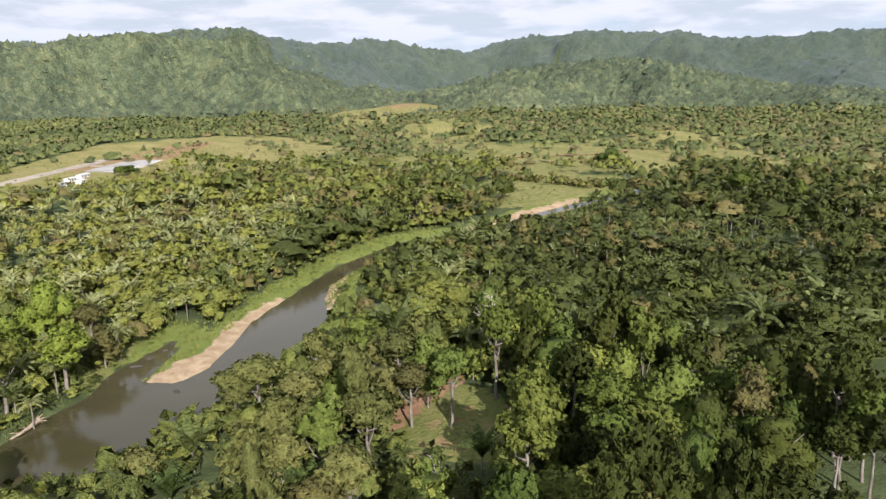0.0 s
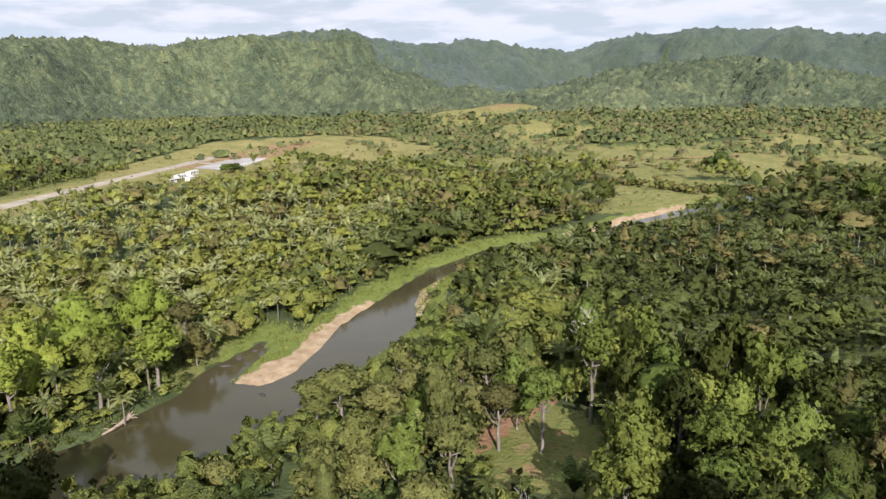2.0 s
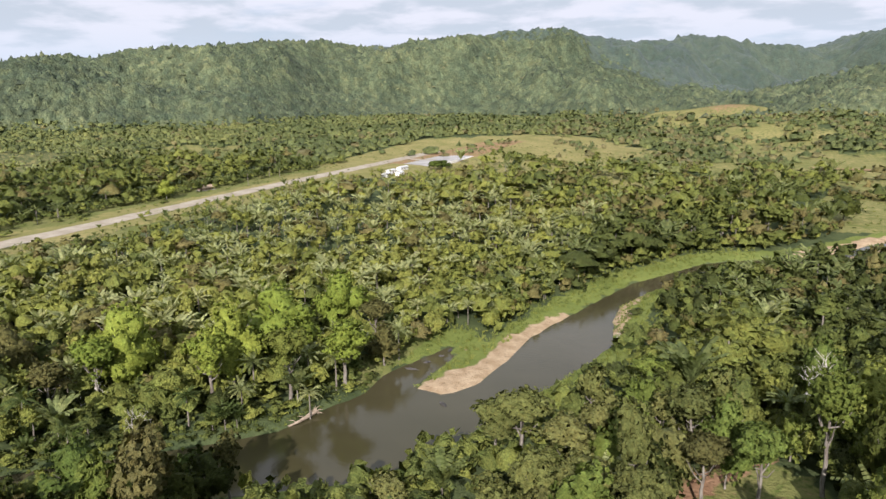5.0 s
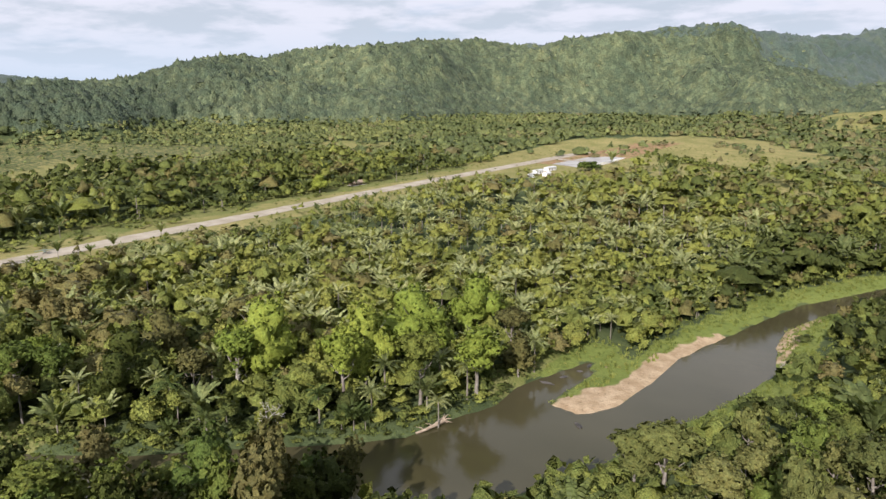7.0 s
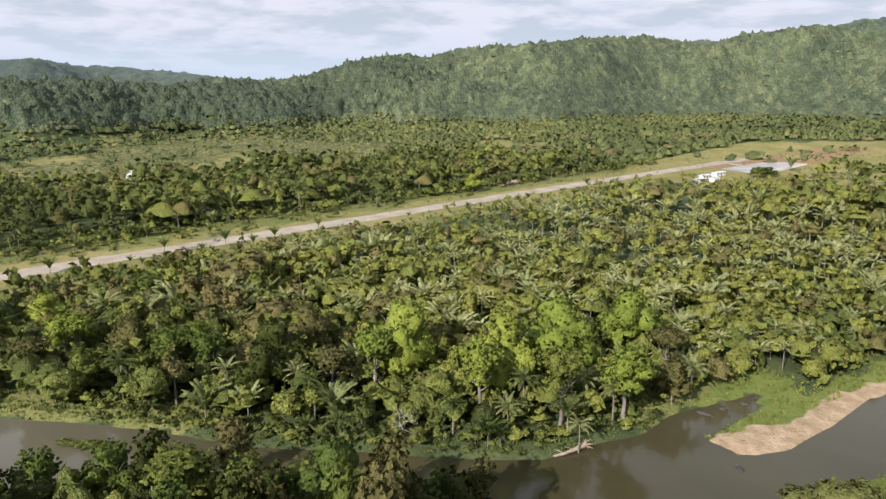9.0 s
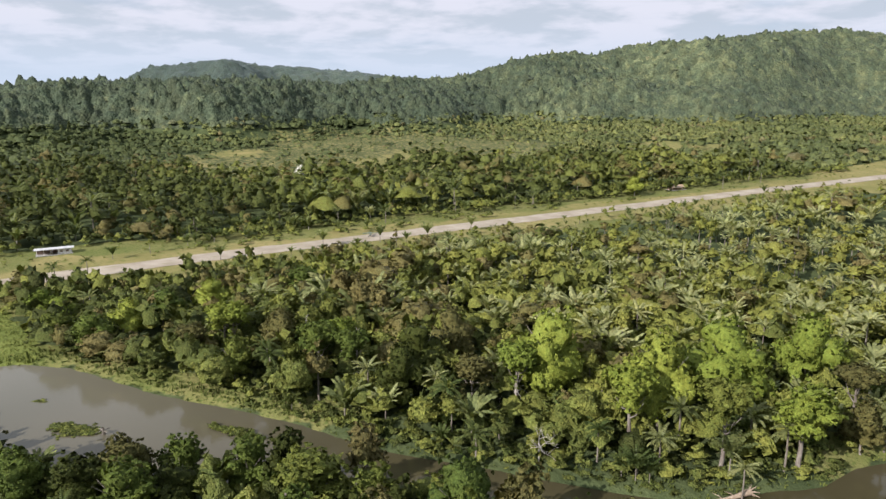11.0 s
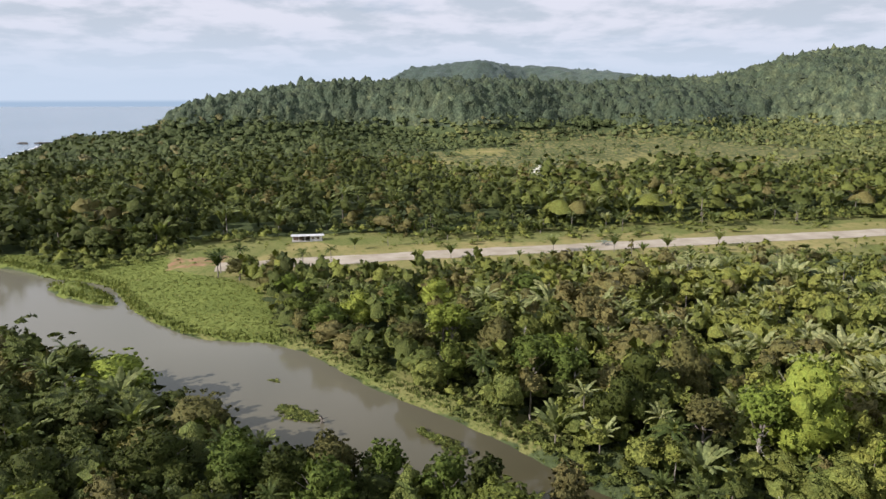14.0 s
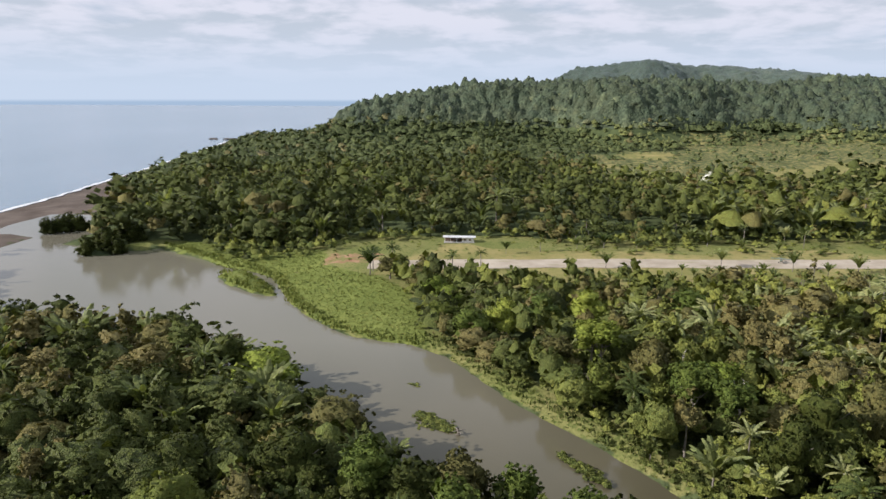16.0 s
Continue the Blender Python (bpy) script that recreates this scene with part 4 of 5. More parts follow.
    plain = (x < -560) & (x > -960) & (y > 40)
    tall[plain] *= 0.78
    tall[inside(x, y, WEST_FIELD)] *= 0.6
    knoll = ((x + 105) / 120) ** 2 + ((y - 1365) / 60) ** 2 < 1
    p[knoll] = 0.02
    p[(d > 0) & (d < 15) & (x > -75) & (x < 0) & (y > 55) & (y < 150)] = 0
    scrub, stand = inside(x, y, SCRUB), inside(x, y, TALL_STAND)
    tall[scrub] *= 0.62
    palm[scrub] = 0.3
    tall[stand] = 1.25
    p[(d > 0) & (d < 15) & (y > 405) & (y < 680) & (x > 30)] = 0.0
    p[(x < -300) & (x > -362) & (y > -125) & (y < -40)] = 0
    p[(x > -66) & (x < -34) & (y > 112) & (y < 178)] = 0
    p[(x > -66) & (x < -20) & (y > 132) & (y < 205) & (d < 24)] = 0
    return p, palm, tall


def clear_of(x, y, spots):
    ok = np.ones(x.shape, bool)
    for sx, sy, _, sr, *_ in spots:
        ok &= np.hypot(x - sx, y - sy) > sr * 0.9 + 2.0
    return ok


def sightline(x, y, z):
    """True where no nearer ridge hides the place from 84 m above the origin."""
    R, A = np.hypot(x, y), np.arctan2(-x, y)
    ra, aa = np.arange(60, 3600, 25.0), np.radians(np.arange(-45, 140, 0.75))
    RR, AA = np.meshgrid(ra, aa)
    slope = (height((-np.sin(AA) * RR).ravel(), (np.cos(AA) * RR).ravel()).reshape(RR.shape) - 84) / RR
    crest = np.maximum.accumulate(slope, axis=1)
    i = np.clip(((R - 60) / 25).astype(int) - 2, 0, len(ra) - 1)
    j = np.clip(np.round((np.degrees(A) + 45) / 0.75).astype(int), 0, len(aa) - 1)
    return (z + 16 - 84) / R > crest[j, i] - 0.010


def scatter(protos, which, x, y, z, scale, stretch, turn):
    """All copies of the prototypes in one set of arrays; also which tree each face belongs to, and the normals."""
    V, Q, M, N, owner, base = [], [], [], [], [], 0
    for k, (pv, pq, pm, pn) in enumerate(protos):
        idx = np.nonzero(which == k)[0]
        if not len(idx):
            continue
        c, s = np.cos(turn[idx])[:, None], np.sin(turn[idx])[:, None]
        px, py, pz = pv[:, 0][None] * scale[idx, None], pv[:, 1][None] * scale[idx, None], pv[:, 2][None] * (scale * stretch)[idx, None]
        vv = np.stack([px * c - py * s + x[idx, None], px * s + py * c + y[idx, None], pz + z[idx, None]], -1)
        nn = np.stack([pn[:, 0][None] * c - pn[:, 1][None] * s, pn[:, 0][None] * s + pn[:, 1][None] * c, pn[:, 2][None] / stretch[idx, None]], -1)
        n = len(pv)
        V.append(vv.reshape(-1, 3))
        N.append(unit(nn.reshape(-1, 3)))
        Q.append((pq[None] + (base + np.arange(len(idx)) * n)[:, None, None]).reshape(-1, 4))
        M.append(np.tile(pm, len(idx)))
        owner.append(np.repeat(idx, len(pq)))
        base += n * len(idx)
    return np.concatenate(V), np.concatenate(Q), np.concatenate(M), np.concatenate(owner), np.concatenate(N)


def proto(parts):
    """Parts of (verts, quads, normals or None, material index) as one prototype."""
    V, Q = join([(v, q) for v, q, _, _ in parts])
    N = np.concatenate([vertex_normals(v, q) if n is None else n for v, q, n, _ in parts])
    return V, Q, np.concatenate([np.full(len(q), m) for _, q, _, m in parts]), N


def tree_proto(seed, kind, R, H, fine, leaves, size, stem, lobes=None):
    parts = [(*crown(seed, kind, R, H, fine, leaves, size, lobes), 0)]
    if stem:
        parts.append((*trunk(seed, kind, R, H, 4, 0), None, 1))
    return proto(parts)


def palm_proto(seed, H, L, fronds, pairs, stem=True):
    parts = [(*palm_fronds(seed, H, L, fronds, pairs, L > 6), None, 2)]
    if stem:
        parts.append((*palm_stem(seed, H), None, 1))
    return proto(parts)


def hue(x, y):
    """Where light young greens and dark ones grow; cloud shade is tinted in."""
    h = np.zeros(np.shape(x))
    h = h + 0.36 * smooth(-290, -230, x) * ((x < -70) & (y > 120) & (y < 430)) + 0.08 * ((x > -330) & (x < -200) & (y > 60) & (y < 420)) + 0.14 * ((x > -340) & (x < -150) & (y > 330) & (y < 660))
    # east side tinted darker to imitate cloud shade
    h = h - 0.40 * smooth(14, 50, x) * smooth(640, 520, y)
    # ridge darkened for cloud shade; dark woods west of the strip partly so
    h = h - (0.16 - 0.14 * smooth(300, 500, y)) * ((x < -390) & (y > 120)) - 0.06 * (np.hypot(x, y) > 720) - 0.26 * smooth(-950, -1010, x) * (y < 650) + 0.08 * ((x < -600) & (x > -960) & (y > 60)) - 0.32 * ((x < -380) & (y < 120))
    # cloud shade on the south bank, put into the tint
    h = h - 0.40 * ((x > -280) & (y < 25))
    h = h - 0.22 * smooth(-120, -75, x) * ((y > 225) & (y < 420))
    h = h + 0.16 * inside(x, y, SCRUB)
    return h


def wood(name, label, r0, r1, step, protos, palms, mats, size, az=(-40.0, 134.0), cull=False, hills=False, below=1e9, above=False):
    """A stretch of woodland as one mesh."""
    x, y = spread(r0, r1, step, *az)
    p, palm, tall = growth(x, y)
    keep = (rng.random(x.size) < p) & clear_of(x, y, PLACED)
    x, y, palm, tall = x[keep], y[keep], palm[keep], tall[keep]
    z = ground_z(x, y)
    keep = (z > 42) if above else (z < below) | (np.hypot(x, y) < 960)
    x, y, z, palm, tall = x[keep], y[keep], z[keep], palm[keep], tall[keep]
    if hills:
        z = z - 0.5 + rng.normal(scale=1.2, size=z.size)
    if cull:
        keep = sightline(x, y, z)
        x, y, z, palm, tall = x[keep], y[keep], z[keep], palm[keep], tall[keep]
    n = x.size
    is_palm = (rng.random(n) < palm) & (len(palms) > 0)
    which = np.where(is_palm, len(protos) + rng.integers(0, max(1, len(palms)), n), rng.integers(0, len(protos), n))
    wide = np.clip(np.exp(rng.normal(scale=0.36, size=n)), 0.58, 1.45)
    emergent = np.where(len(palms) > 0, 1.0, np.where(rng.random(n) < 0.05, 1.35, 1.0))
    scale = size * tall * np.where(is_palm, rng.uniform(1.1, 1.5, n), wide * 1.15)
    V, Q, M, owner, N = scatter(protos + palms, which, x, y, z, scale, np.where(is_palm, 1.0, emergent * rng.uniform(0.8, 0.98, n) / wide ** 0.75 * (0.68 if hills else 1.0)), rng.uniform(0, 6.283, n))
    patch = vnoise(x / 70, y / 70, 55) + 0.6 * vnoise(x / 25, y / 25, 56)
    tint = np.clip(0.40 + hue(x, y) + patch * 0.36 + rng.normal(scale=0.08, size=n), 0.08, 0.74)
    dry = rng.random(n) < np.where((x < -180) & (x > -345) & (y < 180), 0.42, np.where(((y > 250) | (x < -140)) & (x > -345), 0.2, np.where(np.hypot(x, y) > 720, 0.04, np.where(x < -345, 0.12, 0.06)))) + 0.25 * (patch > 0.3) * (x > -345)
    tint = np.where(dry & ~is_palm, rng.uniform(0.80, 1.0, n), np.where(is_palm, np.where(np.abs(x - runway_x(y)) < 62, rng.uniform(0.05, 0.45, n), np.clip(tint + rng.uniform(0.0, 0.45, n), 0.2, 1)), tint))
    if hills:
        # trees on the coastal ridge carry cloud shade in their tint
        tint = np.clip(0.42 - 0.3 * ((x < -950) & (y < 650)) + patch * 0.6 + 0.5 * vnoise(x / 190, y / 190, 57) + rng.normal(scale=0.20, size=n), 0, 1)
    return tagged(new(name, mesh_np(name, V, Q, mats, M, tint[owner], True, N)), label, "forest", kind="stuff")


LOD1 = [tree_proto(40 + i, k, R, H, 3, 230, 0.62, k == "tall", 14) for i, (_, k, R, H) in enumerate(SPECIES[:6])]
LOD1 += [tree_proto(46 + i, k, R, H, 3, 230, 0.62, i == 1, 12) for i, (_, k, R, H) in enumerate(SPECIES[:3])]
LOD1_PALMS = [palm_proto(60 + i, h, l, 18, 5) for i, (h, l) in enumerate(PALMS)]
MID = [tree_proto(60 + i, k, R, H, 2, 78, 0.98, k == "tall", 12) for i, (_, k, R, H) in enumerate(SPECIES[:6] * 2)]
MID_PALMS = [palm_proto(70 + i, h, l, 15, 4) for i, (h, l) in enumerate(PALMS)]
LOD2 = [tree_proto(80 + i, SPECIES[i % 6][1], SPECIES[i % 6][2], SPECIES[i % 6][3], 2, 24, 1.15, False, 9) for i in range(12)]
LOD2_PALMS = [palm_proto(90 + i, h, l, 13, 3, l < 6) for i, (h, l) in enumerate(PALMS)]


def sunk(protos, by):
    return [(v - np.array([0, 0, by]), q, m, unit(n + np.array([0, 0, 0.45]))) for v, q, m, n in protos]


LOD3 = sunk([tree_proto(130 + i, SPECIES[i % 6][1], 5.6, 13.5, 2, 9, 1.6, False, 7) for i in range(14)], 6.0)
LOD4 = sunk([tree_proto(150 + i, SPECIES[i % 6][1], 6.4, 16.0, 2, 0, 2.3, False, 6) for i in range(14)], 6.5)
SHRUBS = [proto([(*crown(120 + i, "bush", 2.4, 3.4, 2, 20, 0.62), 0)]) for i in range(5)]
TUFTS = [proto([(*crown(120 + i, "bush", 2.4, 3.4, 2, 6, 0.7), 0)]) for i in range(5)]

wood("riverside_woods", "mixed green broadleaf trees and palms along the river", 150, 265, 8.3, LOD1, LOD1_PALMS, [wood_stuff, bark, palm_stuff], 0.95, az=(-42.0, 132.0))
wood("valley_woods", "mixed green broadleaf trees and pale palms beside the airstrip", 265, 430, 8.3, MID, MID_PALMS, [wood_stuff, bark, palm_stuff], 0.95, az=(-42.0, 132.0))
wood("plain_woods", "patchy green woodland and palms on the plain", 430, 720, 9.4, LOD2, LOD2_PALMS, [wood_stuff, bark, palm_stuff], 1.1)
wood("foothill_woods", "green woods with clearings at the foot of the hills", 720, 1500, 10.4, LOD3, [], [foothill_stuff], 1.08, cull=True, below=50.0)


def canopy(name, label, r0, r1, dr, turn, spacing, crown_radius, tall, mat, low, dome_shape=0.7):
    """The closed roof of the forest on the hills: crown against crown, one sheet. low: the ground height above which it grows."""
    ra, aa = np.arange(r0, r1 + dr, dr), np.radians(np.arange(-40.0, 134.0, turn))
    R, A = np.meshgrid(ra, aa, indexing="ij")
    x, y = (-np.sin(A) * R).ravel(), (np.cos(A) * R).ravel()
    x, y = x + rng.uniform(-0.3, 0.3, x.size) * dr, y + rng.uniform(-0.3, 0.3, y.size) * dr
    base = ground_z(x, y)
    p, _, size = growth(x, y)
    ix, iy = np.floor(x / spacing).astype(np.int64), np.floor(y / spacing).astype(np.int64)
    top, owner = np.full(x.size, 0.25 * tall), np.zeros(x.size)
    for dx in (-1, 0, 1):
        for dy in (-1, 0, 1):
            jx, jy = ix + dx, iy + dy
            cx, cy = (jx + 0.5 + 0.85 * (lattice(jx, jy, 301) - 0.5)) * spacing, (jy + 0.5 + 0.85 * (lattice(jx, jy, 302) - 0.5)) * spacing
            wide, high = crown_radius * (0.7 + 0.6 * lattice(jx, jy, 303)), tall * (0.55 + 0.65 * lattice(jx, jy, 304) + 0.5 * (lattice(jx, jy, 305) > 0.93))
            dome = high * np.clip(1 - ((x - cx) ** 2 + (y - cy) ** 2) / wide ** 2, 0, 1) ** dome_shape
            owner = np.where(dome > top, lattice(jx, jy, 306), owner)
            top = np.maximum(top, dome)
    top = np.where(p > 0.3, top * np.clip(size, 0.8, 1.2) + rng.uniform(-0.07, 0.07, x.size) * tall, -2.5)
    edge_in = smooth(low, low + 9.0, base) * smooth(r0, r0 + 45.0, np.hypot(x, y))   # the roof comes down to the ground at its edge
    top = np.where(top > 0, top * edge_in - 3.0 * (1 - edge_in), top)
    Q = grid_quads(len(aa), len(ra))[:, ::-1]
    mx, my, mz = x[Q].mean(1), y[Q].mean(1), base[Q].mean(1)
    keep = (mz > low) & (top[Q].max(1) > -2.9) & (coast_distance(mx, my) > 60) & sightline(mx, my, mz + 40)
    Q = Q[keep]
    used, flat = np.unique(Q, return_inverse=True)
    patch = vnoise(mx / 70, my / 70, 55) + 0.6 * vnoise(mx / 25, my / 25, 56)
    # canopy of the coastal ridge tinted darker in place of cloud shade
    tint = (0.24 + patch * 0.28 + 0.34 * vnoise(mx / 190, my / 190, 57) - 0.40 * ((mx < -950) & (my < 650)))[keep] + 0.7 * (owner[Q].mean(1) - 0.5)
    V = np.stack([x, y, base + top], -1)[used]
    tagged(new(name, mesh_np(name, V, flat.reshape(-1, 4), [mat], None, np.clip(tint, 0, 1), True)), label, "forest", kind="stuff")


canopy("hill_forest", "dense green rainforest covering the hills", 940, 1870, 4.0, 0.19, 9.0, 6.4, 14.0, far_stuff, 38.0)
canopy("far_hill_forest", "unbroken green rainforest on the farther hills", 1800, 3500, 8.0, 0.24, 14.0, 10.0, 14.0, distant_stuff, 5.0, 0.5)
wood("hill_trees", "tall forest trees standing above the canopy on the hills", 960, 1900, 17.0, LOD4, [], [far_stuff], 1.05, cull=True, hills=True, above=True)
wood("home_woods", "tall green forest trees below the flight", 0, 30, 7.6, LOD1, LOD1_PALMS, [wood_stuff, bark, palm_stuff], 1.15, az=(-90.0, 270.0))
wood("slope_woods", "green trees on the slope below the flight", 30, 78, 9.0, LOD2, LOD2_PALMS, [wood_stuff, bark, palm_stuff], 1.1, az=(40.0, 134.0))
wood("outlying_woods", "green woodland behind", 30, 420, 11.5, LOD3, [], [wood_stuff], 1.1, az=(134.0, 296.0))


def undergrowth(x, y):
    """Shrubs fill the wood's floor and fringe the banks."""
    d = river_distance(x, y)
    p, palm, tall = growth(x, y)
    p = np.where((p > 0.3) | ((d > 4) & (d < 30) & (coast_distance(x, y) > 120)), 1.0, p * 0.5)
    bar = (x > -90) & (x < -55) & (y > 150) & (y < 246)
    grassy = (d < 15) & (x > -96) & (y > 150) & (y < 400) & (x < -20)
    for polygon in (CLEARING, LAGOON_GRASS, HUT_GREEN, UPPER_FIELD, APRON_FIELD):
        p[inside(x, y, polygon)] = 0.0
    p[bar & (d < 12)] = 0
    p[(d < 14) & (y > 290) & (x > -60)] = 0
    p[grassy] *= 0.12
    wild = (x < -90) & (x > -175) & (y < 156) & (y > 60)
    p[wild & (d > 0.6)] = 1.0
    p[(d < np.where(wild, 0.6, 2.5)) | (np.abs(x - runway_x(y)) < 19)] = 0
    return p


x, y = spread(75, 440, 6.9, -42, 132)
keep = (np.hypot(x, y) < 320) | ((np.abs(river_distance(x, y) - 19) < 11) & (x < -20))
x, y = x[keep], y[keep]
keep = rng.random(x.size) < undergrowth(x, y)
x, y = x[keep], y[keep]
n = x.size
V, Q, M, owner, N = scatter(SHRUBS, rng.integers(0, 5, n), x, y, height(x, y), np.where(river_distance(x, y) > 8, rng.uniform(1.4, 2.7, n), rng.uniform(0.9, 1.9, n)), np.where(river_distance(x, y) > 8, rng.uniform(0.8, 1.4, n), rng.uniform(0.4, 0.9, n)), rng.uniform(0, 6.283, n))
tagged(new("undergrowth", mesh_np("undergrowth", V, Q, [wood_stuff], M, smooth_faces=True, normals=N, tint=np.clip(0.30 + 0.16 * rng.normal(size=n) + hue(x, y) * 0.7, 0, 0.5)[owner])), "tangled green shrubs under the trees and along the banks", "undergrowth", kind="stuff")


# ferns and saplings fill the foot of the north bank
x, y = spread(95, 260, 2.9, 20, 85)
d = river_distance(x, y)
keep = (d > 1.0) & (d < 26) & (x < -92) & (x > -225) & (y < 165) & (y > 44) & (y > 60 + (x + 165) * 0.8)
x, y, d = x[keep], y[keep], d[keep]
n = x.size
V, Q, M, owner, N = scatter(SHRUBS, rng.integers(0, 5, n), x, y, height(x, y) - 0.2, rng.uniform(0.4, 1.0, n), rng.uniform(0.5, 1.2, n) * np.where(d < 4, 0.5, 1.0), rng.uniform(0, 6.283, n))
tagged(new("bank_ferns", mesh_np("bank_ferns", V, Q, [wood_stuff], M, smooth_faces=True, normals=N, tint=np.clip(0.18 + 0.12 * rng.normal(size=n), 0, 0.45)[owner])), "dark green ferns and saplings at the foot of the bank", "undergrowth", kind="stuff")

# shrubs close the foot of the upstream woods
x, y = spread(200, 480, 4.2, -20, 40)
d = river_distance(x, y)
keep = (d > 13) & (d < 25) & (x < np.interp(y, [220, 330, 470], [-40, -20, 60])) & (y > 225) & (y < 470)
x, y = x[keep], y[keep]
n = x.size
V, Q, M, owner, N = scatter(SHRUBS, rng.integers(0, 5, n), x, y, height(x, y) - 0.2, rng.uniform(0.9, 2.0, n), rng.uniform(0.8, 1.6, n), rng.uniform(0, 6.283, n))
tagged(new("wood_edge", mesh_np("wood_edge", V, Q, [wood_stuff], M, smooth_faces=True, normals=N, tint=np.where(rng.random(n) < 0.2, 0.9, np.clip(0.36 + 0.14 * rng.normal(size=n), 0, 0.7))[owner])), "green shrubs along the foot of the riverside trees", "undergrowth", kind="stuff")

# low scrub dotted over the grass beyond the airstrip
y = rng.uniform(60, 430, 170)
y = y[vnoise(y / 22, y * 0 + 3.0, 91) > -0.1]
off = -rng.uniform(17, 46, y.size)
x = runway_x(y) + off
n = x.size
V, Q, M, owner, N = scatter(SHRUBS, rng.integers(0, 5, n), x, y, height(x, y) - 0.15, rng.uniform(0.6, 1.5, n), rng.uniform(0.45, 0.8, n), rng.uniform(0, 6.283, n))
tagged(new("verge_scrub", mesh_np("verge_scrub", V, Q, [wood_stuff], M, smooth_faces=True, normals=N, tint=rng.uniform(0.15, 0.6, n)[owner])), "low green scrub dotted over the grass verge", "shrubs", kind="stuff")

# dry hedges between the far fields
for name, line, count in (("field_hedge", [(52, 618), (92, 596), (128, 556), (160, 552)], 150), ("pasture_hedge", [(-150, 690), (-60, 680), (20, 672), (70, 690)], 130), ("strip_hedge", [(-262, 745), (-215, 740), (-150, 700)], 120)):
    p_ = np.array(line, float)
    at = rng.uniform(0, len(p_) - 1, count)
    x = np.interp(at, np.arange(len(p_)), p_[:, 0]) + rng.normal(scale=4.0, size=count)
    y = np.interp(at, np.arange(len(p_)), p_[:, 1]) + rng.normal(scale=6.0, size=count)
    V, Q, M, owner, N = scatter(SHRUBS, rng.integers(0, 5, count), x, y, height(x, y) - 0.2, rng.uniform(0.9, 2.0, count), rng.uniform(0.6, 1.2, count), rng.uniform(0, 6.283, count))
    green = name == "strip_hedge"
    tint = rng.uniform(0.15, 0.5, count) if green else np.where(rng.random(count) < 0.65, rng.uniform(0.8, 1.0, count), rng.uniform(0.1, 0.5, count))
    tagged(new(name, mesh_np(name, V, Q, [wood_stuff], M, smooth_faces=True, normals=N, tint=tint[owner])), "dense green scrub in the dry field" if green else "brown-green dry hedge along the edge of a field", "hedge", kind="stuff")


# reeds and tall grass on the banks
def reed_proto(seed):
    r = np.random.default_rng(seed)
    n = 9
    c = np.stack([r.uniform(-0.9, 0.9, n), r.uniform(-0.9, 0.9, n), np.zeros(n)], -1)
    a = r.uniform(0, 6.28, n)
    w, h, lean = r.uniform(0.14, 0.3, n), r.uniform(0.7, 1.5, n), r.normal(scale=0.25, size=(n, 2))
    d = np.stack([np.cos(a) * w, np.sin(a) * w, 0 * w], -1)
    top = np.stack([lean[:, 0] * h, lean[:, 1] * h, h], -1)
    return np.stack([c - d, c + d, c + top + d * 0.3, c + top - d * 0.3], 1).reshape(-1, 3), np.arange(n * 4).reshape(-1, 4), np.zeros(n, int), np.tile([0.0, 0.0, 1.0], (n * 4, 1))


x, y = spread(95, 470, 1.9, -30, 134)
d = river_distance(x, y)
lagoon_side = (inside(x, y, LAGOON_GRASS)) | (inside(x, y, ISLAND) & (rng.random(x.size) < 0.5)) | ((d > 0) & (d < 8) & (x < -120) & (y > -95) & (y < 80))
river_side = ((d > 0.3) & (d < 9) & (x < -90) & (x > -182) & (y > 48) & (y < 160) & (y > 60 + (x + 165) * 0.8)) | (d > 0.5) & (d < 17) & (x > -96) & (x < 5) & (y > 150) & (y < 400)
river_side &= ~((x > np.interp(y, [155, 165, 190, 216, 243], [-84, -79, -72, -69, -62])) & (x < -50) & (y < 248) & (d < 10))
keep = lagoon_side | (river_side & (rng.random(x.size) < 0.6)) | ((d > 0) & (d < 5) & (y > 130) & (y < 330) & (x > np.interp(y, [120, 175, 220, 265, 325], [-66, -48, -38, -43, -18])))
x, y, d = x[keep], y[keep], d[keep]
n = x.size
V, Q, M, owner, N = scatter([reed_proto(i) for i in range(6)], rng.integers(0, 6, n), x, y, height(x, y), rng.uniform(0.55, 1.0, n) * np.where(inside(x, y, LAGOON_GRASS) | inside(x, y, ISLAND), 1.6, 1.0), np.where(inside(x, y, LAGOON_GRASS) | inside(x, y, ISLAND), np.where(d < 4.5, 0.75, 0.2), np.where(d < 2.5, 0.45, 1.0)) * rng.uniform(0.6, 1.2, n), rng.uniform(0, 6.283, n))
tagged(new("bank_grass", mesh_np("bank_grass", V, Q, [grass_stuff], M, np.clip(np.where((x < -96) & ~inside(x, y, LAGOON_GRASS) & ~inside(x, y, ISLAND), 0.12, 0.5) + 0.6 * (1 - 0.7 * inside(x, y, LAGOON_GRASS)) * vnoise(x / 22, y / 22, 61) + rng.normal(scale=0.15, size=n), 0, 1)[owner])), "bright green tall grass and reeds on the banks", "grass", kind="stuff")

